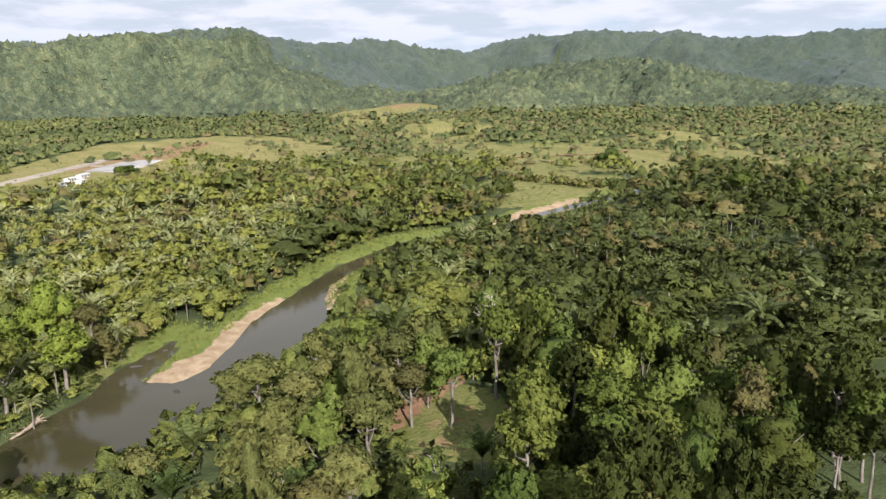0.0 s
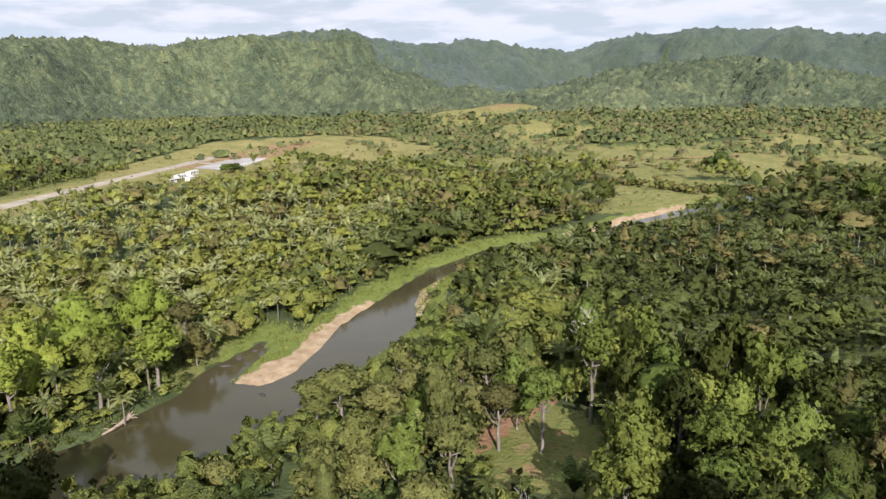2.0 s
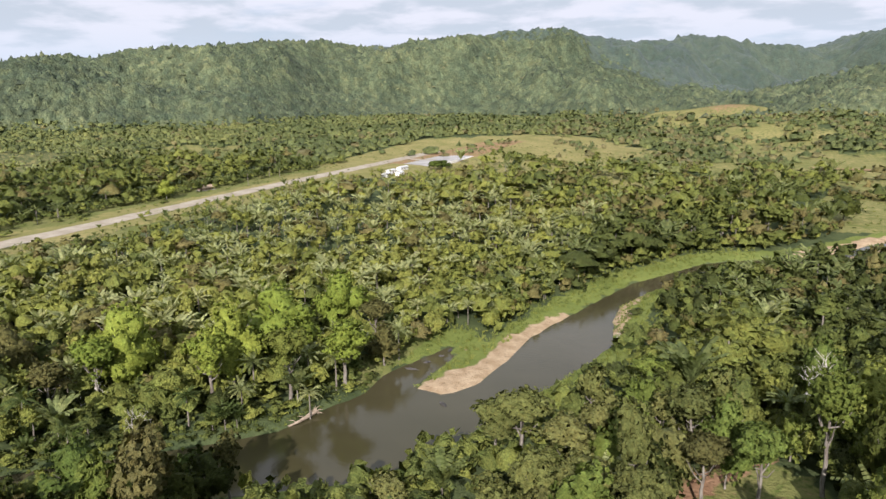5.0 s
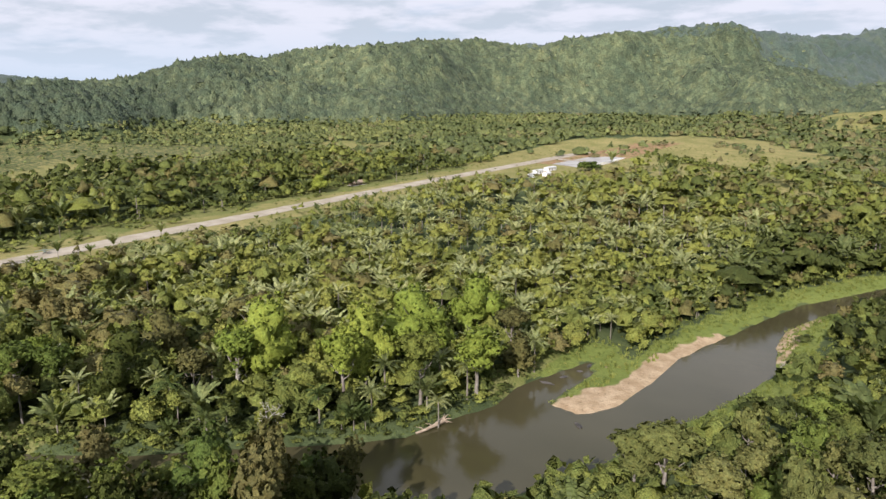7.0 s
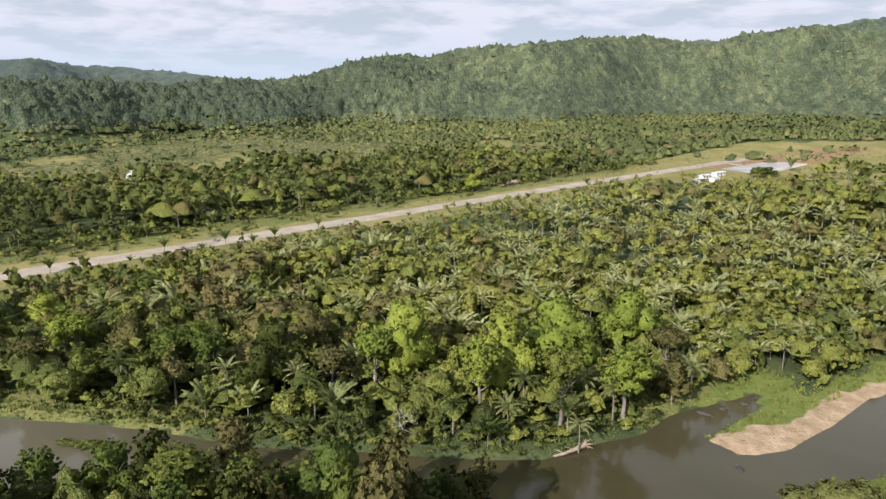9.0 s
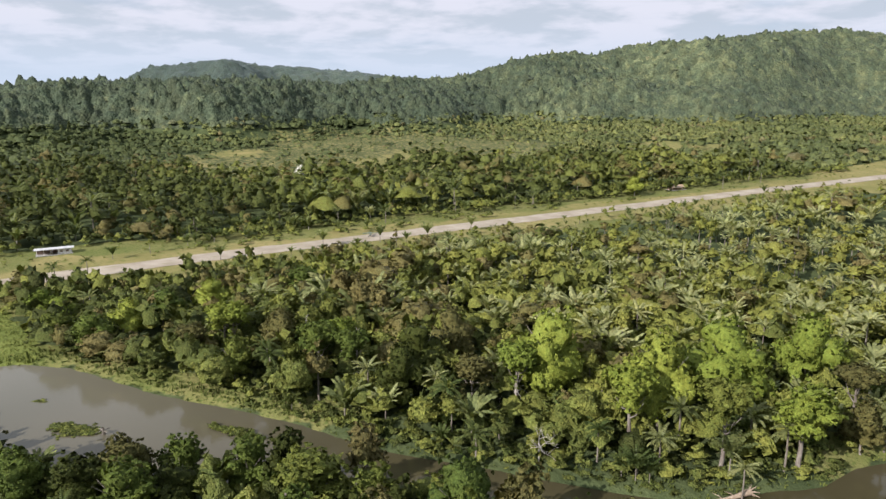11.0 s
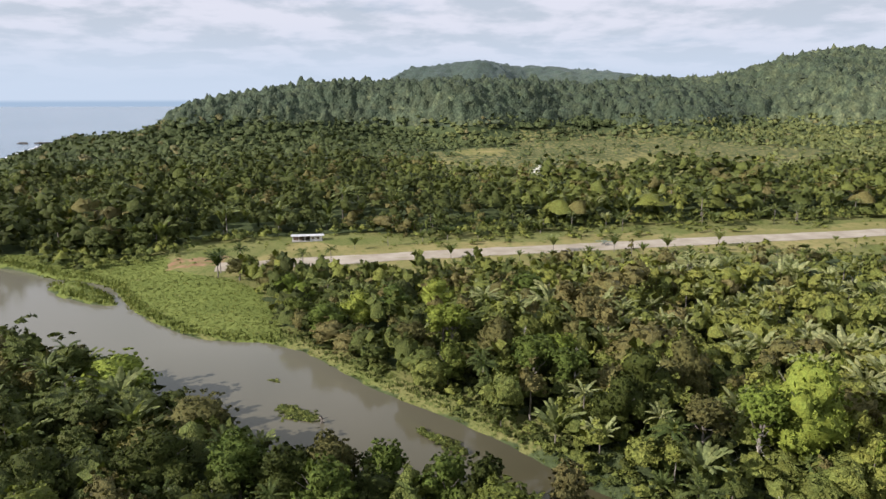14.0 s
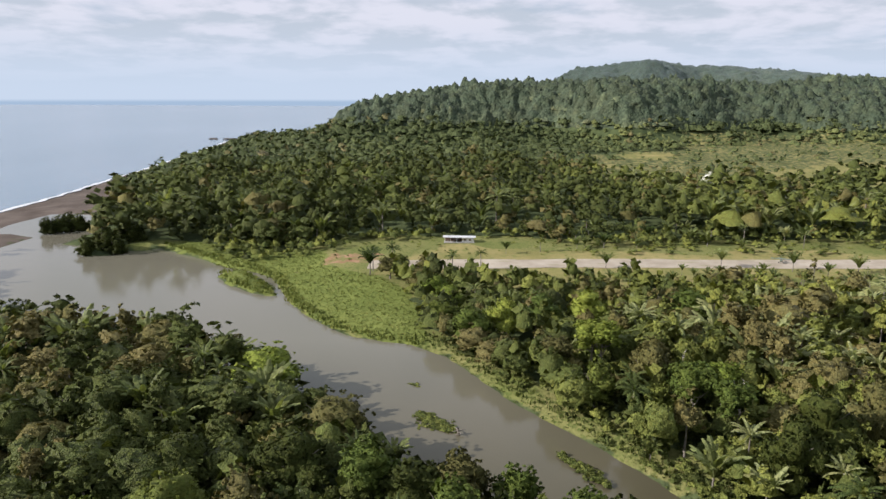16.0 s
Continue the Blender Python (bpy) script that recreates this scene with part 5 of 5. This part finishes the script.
x, y = spread(300, 900, 7.4, -20, 134)
off = x - runway_x(y)
verge = (y > -75) & (y < 930) & (off > -54) & (off < 26) & (np.abs(off) > 15)
open_land = verge | inside(x, y, HUT_GREEN) | inside(x, y, APRON_FIELD) | inside(x, y, MEADOW) | inside(x, y, UPPER_FIELD)
keep = open_land & (vnoise(x / 26, y / 26, 83) + 0.25 * rng.normal(size=x.size) > 0.02) & (np.hypot(x + 399, y - 1) > 13) & ~((x > -342) & (x < -284) & (y > 530) & (y < 735))
x, y = x[keep], y[keep]
n = x.size
V, Q, M, owner, N = scatter(TUFTS, rng.integers(0, 5, n), x, y, height(x, y) - 0.15, rng.uniform(0.25, 0.75, n), rng.uniform(0.35, 0.8, n), rng.uniform(0, 6.283, n))
tagged(new("tussocks", mesh_np("tussocks", V, Q, [grass_stuff], M, np.clip(0.35 + 0.3 * rng.normal(size=n), 0, 1)[owner])), "rough green tussocks and low scrub on open grass", "scrub", kind="stuff")

x, y = spread(300, 760, 5.6, 0, 134)
off = x - runway_x(y)
keep = (y > -60) & (y < 640) & (off < np.where(np.abs(y - 5) < 62, -58, -40) - 14 * vnoise(x / 30, y / 30, 12)) & (off > -70) & (np.hypot(x + 399, y - 1) > 14)
keep |= (y < -62) & (y > -135) & (x < -372 - (y + 60) * 0.22) & (x > -425) & (river_distance(x, y) > 6)
x, y = x[keep], y[keep]
n = x.size
V, Q, M, owner, N = scatter(TUFTS, rng.integers(0, 5, n), x, y, height(x, y) - 0.2, rng.uniform(0.9, 2.0, n), rng.uniform(0.6, 1.3, n), rng.uniform(0, 6.283, n))
tagged(new("woodland_edge", mesh_np("woodland_edge", V, Q, [wood_stuff], M, np.clip(0.32 + 0.15 * rng.normal(size=n), 0, 0.6)[owner], True, N)), "dense green shrubs along the edge of the woodland", "shrubs", kind="stuff")


# ---- the nearest trees, one by one ----
def part(name, me, parent, mat=None, label=""):
    ob = new(name, me)
    ob.parent = parent
    if mat is not None:
        ob.material_slots[0].link = "OBJECT"
        ob.material_slots[0].material = mat
    if label:
        ob["label"] = label
    return ob


near_meshes, fine_meshes = [], []
for i, (name, k, R, H) in enumerate(SPECIES):
    tv, tq = trunk(200 + i, k, R, H)
    stem_me = mesh_np(name + "_trunk", tv, tq, [bark], smooth_faces=True)
    for store, seed, fine, leaves, size in ((near_meshes, 200, 5, 740, 0.42), (fine_meshes, 250, 8, 1800, 0.31)):
        v, q, nn = crown(seed + i, k, R, H, fine, leaves, size)
        store.append((name, mesh_np(name + "_crown", v, q, [leaf_mats["green"]], None, None, True, nn), stem_me))
palm_meshes = []
for i, (h, l) in enumerate(PALMS):
    v, q = palm_fronds(300 + i, h, l, 24, 11, l > 6, 0.2)
    tv, tq = palm_stem(300 + i, h)
    palm_meshes.append((mesh_np("palm_fronds", v, q, [palm_mat]), mesh_np("palm_stem", tv, tq, [bark])))
LABELS = {"bright": "yellow-green", "fresh": "fresh light-green", "green": "mid-green", "dark": "dark green", "brown": "olive-brown dry", "olive": "pale olive-green"}


def plant_tree(kind, x, y, scale, colour, turn=None, stretch=1.0, meshes=near_meshes):
    name, crown_me, trunk_me = meshes[kind]
    root = tagged(new(name), f"{LABELS[colour]} leafy {'tall slender' if name == 'tall_tree' else 'low bushy' if name == 'bush' else 'spreading'} tree in riverside forest", "tree", "riverside trees")
    root.matrix_world = pose(x, y, float(height(x, y)[0]), 0, 0, rng.uniform(0, 360) if turn is None else turn) @ Matrix.Diagonal((scale, scale, scale * stretch, 1))
    part("trunk", trunk_me, root)
    part("crown", crown_me, root, leaf_mats[colour])
    return root


def plant_at(x, y, top, radius, colour, kind):
    z = float(height(x, y)[0])
    if kind in (2, 5) and top - z > 3.3 * radius:
        kind = 3 + kind % 2
    _, form, R, H = SPECIES[kind]
    root = plant_tree(kind, x, y, 1.0, colour, meshes=fine_meshes)
    root.matrix_world = pose(x, y, z, 0, 0, rng.uniform(0, 360)) @ Matrix.Diagonal((radius * 1.15 / R, radius * 1.15 / R, (top - z) / H, 1))


def plant_palm(kind, x, y, scale, label="palm with long arching pale-green fronds", leaves=None):
    fronds, stem = palm_meshes[kind]
    root = tagged(new("palm"), label, "palm", "riverside palms")
    root.matrix_world = pose(x, y, float(height(x, y)[0]), 0, 0, rng.uniform(0, 360)) @ Matrix.Diagonal((scale, scale, scale, 1))
    part("stem", stem, root)
    # palms with y under 112 get the darker leaf ramp
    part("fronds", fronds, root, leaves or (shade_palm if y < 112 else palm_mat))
    return root


for spots in (FIELD_TREES, CLEARING_TREES, BANK_TREES, NORTH_TREES, SOUTH_TREES, LAGOON_TREES):
    for row in spots:
        plant_at(*row)
for i, (px, py) in enumerate(VERGE_PALMS):
    plant_palm(i % 2, px, py, rng.uniform(0.72, 0.95), "bushy palm with arching fronds standing on the grass verge")
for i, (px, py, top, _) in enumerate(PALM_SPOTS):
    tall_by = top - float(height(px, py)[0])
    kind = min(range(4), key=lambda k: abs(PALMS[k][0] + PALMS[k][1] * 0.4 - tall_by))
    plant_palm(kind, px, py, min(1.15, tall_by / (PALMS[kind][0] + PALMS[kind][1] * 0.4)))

x, y = spread(30, 150, 8.3, -48, 133)
keep = (np.hypot(x, y) > 78) | (np.degrees(np.arctan2(-x, y)) < 40)
x, y = x[keep], y[keep]
p, palm, tall = growth(x, y)
for px, py, pp, pf, ph in zip(x, y, p, palm, tall):
    if rng.random() > pp or not clear_of(np.array([px]), np.array([py]), PLACED)[0]:
        continue
    south = py < 25 and px < -60
    patch = float(vnoise(np.array([px / 38]), np.array([py / 38]), 91)[0])
    if rng.random() < pf:
        plant_palm(int(rng.integers(0, 4)), px, py, rng.uniform(0.8, 1.15) * ph * (0.6 if px > -8 and py < 110 else 1.0))
        continue
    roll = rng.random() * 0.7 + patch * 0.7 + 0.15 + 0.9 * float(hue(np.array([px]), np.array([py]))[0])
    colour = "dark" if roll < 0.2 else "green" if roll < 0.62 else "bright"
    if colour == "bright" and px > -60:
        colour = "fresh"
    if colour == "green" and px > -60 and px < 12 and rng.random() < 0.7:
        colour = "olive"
    # dark leaf colours stand in for the shade on the south bank and east
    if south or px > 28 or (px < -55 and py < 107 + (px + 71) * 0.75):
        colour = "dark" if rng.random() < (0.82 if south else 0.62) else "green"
    if rng.random() < (0.05 if px > -60 else 0.2 if south else 0.12):
        colour = "brown"
    size = rng.uniform(0.95, 1.3) * ph * (1.2 if south else 1.05)
    wide = min(size, rng.uniform(1.05, 1.35))
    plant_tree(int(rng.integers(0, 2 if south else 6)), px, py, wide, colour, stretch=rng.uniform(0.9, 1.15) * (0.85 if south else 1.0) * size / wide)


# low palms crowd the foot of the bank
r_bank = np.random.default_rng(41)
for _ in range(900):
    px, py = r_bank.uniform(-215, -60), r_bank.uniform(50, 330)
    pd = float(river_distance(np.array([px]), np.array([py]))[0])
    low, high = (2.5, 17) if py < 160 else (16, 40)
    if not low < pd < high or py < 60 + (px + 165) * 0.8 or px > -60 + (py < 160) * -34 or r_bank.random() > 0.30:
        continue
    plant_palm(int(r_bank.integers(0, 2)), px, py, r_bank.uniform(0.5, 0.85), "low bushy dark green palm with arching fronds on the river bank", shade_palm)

# ---- things by the airstrip ----
def box_mesh(name, size, mat, bevel=0.03, shift=(0, 0, 0)):
    bm = bmesh.new()
    bmesh.ops.create_cube(bm, size=1.0, matrix=Matrix.Translation(shift) @ Matrix.Diagonal((*size, 1)))
    if bevel:
        bmesh.ops.bevel(bm, geom=bm.edges[:], offset=bevel, segments=1, affect="EDGES")
    me = bpy.data.meshes.new(name)
    bm.to_mesh(me)
    bm.free()
    me.materials.append(mat)
    return me


def box_part(name, parent, size, at, mat, bevel=0.03, rx=0, ry=0, rz=0, label=""):
    ob = part(name, box_mesh(name, size, mat, bevel), parent, None, label)
    ob.matrix_local = pose(*at, rx, ry, rz)
    return ob


def ridged_roof(name, parent, length, depth, at, tilt, mat, label=""):
    """A corrugated metal sheet, pitched by tilt degrees about its length."""
    n = int(length / 0.5)
    s = np.linspace(-length / 2, length / 2, n * 2 + 1)
    wave = 0.05 * (np.arange(s.size) % 2)
    rows = []
    for yy, dz in ((-depth / 2, 0.06), (depth / 2, 0.06), (depth / 2, 0.0), (-depth / 2, 0.0)):
        rows.append(np.stack([s, np.full(s.size, yy), wave + dz], -1))
    V = np.concatenate([*rows, rows[0]])
    ob = part(name, mesh_np(name, V, grid_quads(s.size, 5), [mat]), parent, None, label)
    ob.matrix_local = pose(*at, tilt, 0, 0)
    return ob


def on_ground(x, y):
    return float(height(x, y)[0])


def shelter(x, y, turn):
    """The open-sided waiting shelter beside the strip."""
    root = tagged(new("shelter"), "long low shelter with a white tin roof beside the airstrip", "shelter")
    root.matrix_world = pose(x, y, on_ground(x, y), 0, 0, turn)
    box_part("floor_slab", root, (16.4, 5.6, 0.25), (0, 0, 0.08), concrete)
    for i in range(6):
        for yy, hh in ((-2.4, 2.9), (2.4, 2.4)):
            box_part("post", root, (0.18, 0.18, hh), (-7.6 + i * 3.04, yy, 0.2 + hh / 2), white_paint, 0.01)
    box_part("back_wall", root, (15.4, 0.15, 2.2), (0, 2.2, 1.3), dark_inside)
    box_part("partition", root, (0.12, 4.2, 2.2), (-1.0, 0.2, 1.3), white_paint)
    box_part("room", root, (6.0, 3.6, 2.3), (4.4, 0.3, 1.35), white_paint)
    for i in range(2):
        box_part("window", root, (1.2, 0.1, 0.9), (3.0 + i * 2.6, -1.53, 1.6), dark_inside, 0.01)
    box_part("bench", root, (5.0, 0.5, 0.45), (-4.5, 1.4, 0.42), dark_inside)
    ridged_roof("roof", root, 17.4, 3.6, (0, -1.55, 3.25), 7, tin, "white corrugated tin roof")
    ridged_roof("roof", root, 17.4, 3.2, (0, 1.7, 3.1), -11, tin, "white corrugated tin roof")


def farmhouse(x, y, turn):
    """The low house under the trees at the edge of the strip."""
    root = tagged(new("farmhouse"), "low timber farmhouse with a faded tan roof under the trees", "house")
    root.matrix_world = pose(x, y, on_ground(x, y), 0, 0, turn)
    box_part("wall", root, (11.0, 5.0, 2.5), (0, 0, 1.2), plank_wall)
    box_part("floor_slab", root, (15.0, 8.2, 0.25), (0.6, -0.9, 0.06), concrete)
    for i in range(5):
        box_part("porch_post", root, (0.14, 0.14, 2.2), (-5.6 + i * 2.9, -4.6, 1.25), plank_wall, 0.01)
    box_part("door", root, (0.9, 0.08, 2.0), (-1.0, -2.53, 1.15), dark_inside, 0.01)
    for xx in (-3.6, 2.4):
        box_part("window", root, (1.3, 0.08, 0.9), (xx, -2.53, 1.5), dark_inside, 0.01)
    ridged_roof("roof", root, 14.5, 5.4, (0.4, -2.45, 2.95), 15, tan_roof, "faded tan sheet roof")
    ridged_roof("roof", root, 12.0, 3.4, (0, 1.5, 3.15), -18, tan_roof, "faded tan sheet roof")


def terminal(x, y, turn, length, depth, label):
    """A small airstrip building: walls, openings and a pitched tin roof."""
    root = tagged(new("terminal_building"), label, "building", "airstrip buildings")
    root.matrix_world = pose(x, y, on_ground(x, y), 0, 0, turn)
    box_part("wall", root, (length, depth, 3.0), (0, 0, 1.5), white_paint, 0.04)
    n = max(2, int(length / 4))
    for i in range(n):
        window = box_part("window", root, (1.5, 0.12, 1.1), (-length / 2 + (i + 0.5) * length / n, -depth / 2 - 0.02, 1.7), dark_inside, 0.01)
        box_part("sill", window, (1.7, 0.2, 0.08), (0, -0.05, -0.58), white_paint, 0.01)
    box_part("door", root, (1.1, 0.12, 2.1), (length * 0.05, -depth / 2 - 0.03, 1.05), dark_inside, 0.01)
    for side in (-1, 1):
        ridged_roof("roof", root, length + 1.2, depth / 2 + 0.9, (0, side * (depth / 4 + 0.15), 3.55), -side * 13, tin, "white tin roof")
    for side in (-1, 1):
        box_part("gable", root, (0.12, depth * 0.7, 0.6), (side * (length / 2 - 0.1), 0, 3.25), white_paint, 0.01)


shelter(-399, 1, 91)
farmhouse(-402, 420, 88)
terminal(-303, 543, 84, 9, 6, "small white airstrip building with a pale tin roof")
terminal(-311, 565, 84, 12, 5, "white airstrip hangar with a pale tin roof")
terminal(-313, 592, 88, 15, 5, "long white airstrip building with a tin roof")
terminal(-297, 556, 84, 7, 5, "low white shed with a pale tin roof")

# the apron and its white wall
def paved(name, label, corners, lift, mat):
    p = np.array(corners, float)
    u = np.linspace(0, 1, 14)
    a, c_ = np.meshgrid(u, u)
    xy = ((1 - a) * (1 - c_))[..., None] * p[0] + (a * (1 - c_))[..., None] * p[1] + (a * c_)[..., None] * p[2] + ((1 - a) * c_)[..., None] * p[3]
    xy = xy.reshape(-1, 2)
    z = height(xy[:, 0], xy[:, 1]) + lift
    return tagged(new(name, mesh_np(name, np.column_stack([xy, z]), grid_quads(14, 14), [mat], smooth_faces=True)), label, "apron", kind="structure")


paved("apron", "pale concrete aircraft apron beside the strip", [(-337, 640), (-300, 628), (-294, 726), (-336, 722)], 0.20, concrete)
tagged(ribbon("taxiway", [(-357, 690), (-336, 682), (-318, 684)], 9.0, 0.24, gravel, 3.0, 0.5), "short pale gravel taxiway", "taxiway", kind="structure")
wall_root = tagged(new("boundary_wall"), "long low white boundary wall beside the apron", "wall")
wall_root.matrix_world = pose(-291, 675, on_ground(-291, 675), 0, 0, 92)
for i in range(20):
    box_part("wall_panel", wall_root, (4.9, 0.3, 2.6), (-47.5 + i * 5.0, 0, 1.0), white_paint, 0.03)
    box_part("pillar", wall_root, (0.5, 0.5, 2.9), (-50 + i * 5.0, 0, 1.1), white_paint, 0.04)


def light_aircraft(x, y, turn):
    root = tagged(new("light_aircraft"), "small grey-green light aircraft standing on the gravel strip", "aircraft")
    root.matrix_world = pose(x, y, on_ground(x, y) + 0.15, 0, 0, turn)
    paint, t, b = material("aircraft_paint", 0.45, 0.5)
    t.links.new(mixed(t, (0.10, 0.14, 0.11), (0.16, 0.20, 0.15), noise_of(t, 0.8)), b.inputs["Base Color"])
    v, q = tube([(-3.2, 0, 1.35), (-2.9, 0, 1.35), (-1.6, 0, 1.4), (0.2, 0, 1.35), (3.4, 0, 1.5)], [0.18, 0.45, 0.62, 0.6, 0.14], 10)
    part("fuselage", mesh_np("fuselage", v, q, [paint], smooth_faces=True), root)
    box_part("wing", root, (1.35, 8.6, 0.16), (-1.0, 0, 2.05), paint, 0.06)
    box_part("tailplane", root, (0.8, 2.8, 0.1), (3.1, 0, 1.6), paint, 0.03)
    box_part("fin", root, (0.9, 0.1, 1.2), (3.2, 0, 2.1), paint, 0.03, ry=-12)
    box_part("cabin_glass", root, (1.2, 1.0, 0.45), (-1.3, 0, 1.85), dark_inside, 0.1)
    box_part("propeller", root, (0.06, 1.7, 0.14), (-3.3, 0, 1.35), dark_inside, 0.02)
    for wx, wy, r in ((-1.2, 0.95, 0.3), (-1.2, -0.95, 0.3), (3.2, 0, 0.18)):
        v, q = tube([(wx, wy - 0.1, r), (wx, wy - 0.06, r), (wx, wy + 0.06, r), (wx, wy + 0.1, r)], [r * 0.7, r, r, r * 0.7], 10)
        part("wheel", mesh_np("wheel", v, q, [rock_mat]), root)
        box_part("strut", root, (0.08, 0.08, 1.0), (wx, wy * 0.8, r + 0.5), paint, 0.01)


light_aircraft(-357, 151, 160)

# ---- river things ----
def bare_tree(x, y, H, seed, label, lean=0.0):
    root = tagged(new("bare_tree"), label, "tree", "bare trees")
    root.matrix_world = pose(x, y, on_ground(x, y), lean, lean * 0.5, seed * 77.0)
    v, q = bare(seed, H)
    part("crown", mesh_np("bare_crown", v, q, [pale_bark]), root)


for i, (px, py, hh) in enumerate([(-130, 100, 13), (-151, 106, 14), (-22, 167, 9), (-23, 88, 10), (18, 160, 26), (22, 163, 25), (-34, 214, 7), (-196, 81, 16), (6, 86, 11), (-212, 74, 15), (-70, 395, 12), (-40, 405, 12), (-95, 372, 12)]):
    bare_tree(px, py, hh, 700 + i, "leafless pale grey branching tree among the green")


def driftwood(x, y, turn):
    root = tagged(new("driftwood"), "bleached fallen tree trunk lying on the bank", "driftwood")
    root.matrix_world = pose(x, y, max(0.1, on_ground(x, y)), 0, 0, turn)
    r = np.random.default_rng(5)
    v, q = tube([(-5.5, 0.3, 0.1), (-2.5, -0.2, 0.45), (0.5, 0.1, 0.55), (3.6, 0.5, 0.9)], [0.28, 0.36, 0.5, 0.75], 8)
    part("log", mesh_np("log", v, q, [drift_bark], smooth_faces=True), root)
    for k in range(7):
        a = k * 0.9
        v, q = tube([(3.4, 0.4, 0.9), (4.3, 0.5 + 0.9 * math.cos(a), 1.0 + 0.8 * math.sin(a)), (5.0, 0.5 + 1.9 * math.cos(a), 1.0 + 1.3 * math.sin(a))], [0.25, 0.15, 0.05], 5)
        part("root_arm", mesh_np("root_arm", v, q, [drift_bark]), root)
    for k in range(3):
        v, q = tube([(-3 + k * 1.5, 0, 0.4), (-3.4 + k * 1.5, 0.9 - 0.8 * (k % 2) * 2, 0.8), (-4.4 + k * 1.5, 1.7 - 1.6 * (k % 2) * 2, 1.0)], [0.14, 0.1, 0.04], 5)
        part("limb", mesh_np("limb", v, q, [drift_bark]), root)


driftwood(-99.8, 129.0, 75)


def snag(x, y):
    """A drowned stump with a raft of water plants trailing from it."""
    root = tagged(new("drowned_stump"), "dark drowned tree stump standing in the lagoon", "stump")
    root.matrix_world = pose(x, y, -0.5)
    v, q = tube([(0, 0, -1), (0.1, 0.1, 1.0), (0.3, 0.0, 2.4)], [0.55, 0.45, 0.25], 8)
    part("stump", mesh_np("stump", v, q, [bark]), root)
    for k in range(4):
        a = k * 1.6 + 0.4
        v, q = tube([(0.1, 0, 1.2 + 0.2 * k), (1.0 * math.cos(a), 1.0 * math.sin(a), 1.6), (2.1 * math.cos(a), 2.1 * math.sin(a), 1.5)], [0.2, 0.13, 0.05], 5)
        part("limb", mesh_np("limb", v, q, [bark]), root)


snag(-195, 12.5)


def plant_raft(name, label, x0, y0, x1, y1, width, count, seed, tall=0.5):
    """Floating water plants between two points."""
    r = np.random.default_rng(seed)
    s, w = r.uniform(0, 1, count), r.normal(scale=0.35, size=count)
    dx, dy = x1 - x0, y1 - y0
    n = math.hypot(dx, dy)
    ww = width * np.sin(np.clip(s * 2.6 + 0.3, 0, np.pi))
    px, py = x0 + dx * s - dy / n * w * ww, y0 + dy * s + dx / n * w * ww
    V, Q, M, owner, N = scatter(TUFTS, r.integers(0, 5, count), px, py, np.full(count, -0.15), r.uniform(0.25, 0.5, count), r.uniform(tall * 0.6, tall, count), r.uniform(0, 6.28, count))
    tagged(new(name, mesh_np(name, V, Q, [wood_stuff], M, r.uniform(0.05, 0.45, count)[owner])), label, "water plants", kind="stuff")


plant_raft("plant_raft", "dark green raft of floating water plants", -206, 1, -196, 11, 4.6, 320, 3)
plant_raft("reed_patch", "olive reeds growing in the shallow lagoon", -187, 37, -173, 47, 2.6, 170, 4, 0.9)
plant_raft("weed_patch", "small dark patch of floating weed", -226, -3, -223, -1, 1.8, 8, 5, 0.4)


def rock(name, label, x, y, z, sx, sy, sz, seed):
    r = np.random.default_rng(seed)
    v, q = lump(r, 1.0, 1.0, 4)
    v = v * (1 + 0.35 * vnoise(v[:, 0] * 2 + seed, v[:, 1] * 2 + v[:, 2] * 3, seed))[:, None] * np.array([sx, sy, sz])
    ob = tagged(new(name, mesh_np(name, v, q, [rock_mat])), label, "rock", "sea rocks")
    ob.matrix_world = pose(x, y, z, 0, 0, seed * 40)
    return ob


for i, (px, py, sx, sy) in enumerate([(-1330, -515, 8, 16), (-1326, -488, 6, 9), (-1318, -470, 9, 14), (-1312, -447, 7, 12), (-1300, -430, 9, 9)]):
    rock("sea_rock", "dark low rock awash in the sea off the point", px, py, -0.3, sx, sy, 2.6, 30 + i)
for i, (px, py) in enumerate([(-86, 186), (-88, 179), (-85.5, 192), (-70, 152), (-90, 172)]):
    rock("river_stone", "pale stone showing above the shallow water", px, py, 0.0, 1.0 + 0.3 * i % 2, 0.7, 0.35, 50 + i)

# the white-flowering tree, the mangrove clumps and the beach palms
flower = plant_tree(0, -580, 180, 1.0, "green", 0)
flower.matrix_world = pose(-580, 180, on_ground(-580, 180)) @ Matrix.Diagonal((1.0, 1.0, 1.12, 1))
flower["label"] = "tall tree covered in white blossom at the edge of a meadow"
for ob in flower.children:
    if ob.name.startswith("crown"):
        ob.material_slots[0].material = blossom
for px, py, R in [(-440, -248, 7), (-446, -240, 6), (-432, -252, 5), (-452, -250, 5), (-387, -188, 7), (-380, -196, 6), (-395, -196, 7), (-384, -181, 5), (-404, -182, 7), (-412, -190, 8)]:
    r_ = plant_tree(5, px, py, 1.0, "dark")
    r_.matrix_world = pose(px, py, max(0.0, on_ground(px, py)) - 3.4, 0, 0, px) @ Matrix.Diagonal((R / 4.0, R / 4.0, 1.25, 1))
    r_["label"] = "dark green rounded mangrove at the water's edge"
for i, (px, py) in enumerate([(-628, -318), (-640, -322), (-652, -326), (-775, -352), (-790, -354), (-900, -376)]):
    plant_palm(2, px, py, rng.uniform(0.8, 1.15), "tall slender coconut palm leaning over the beach")
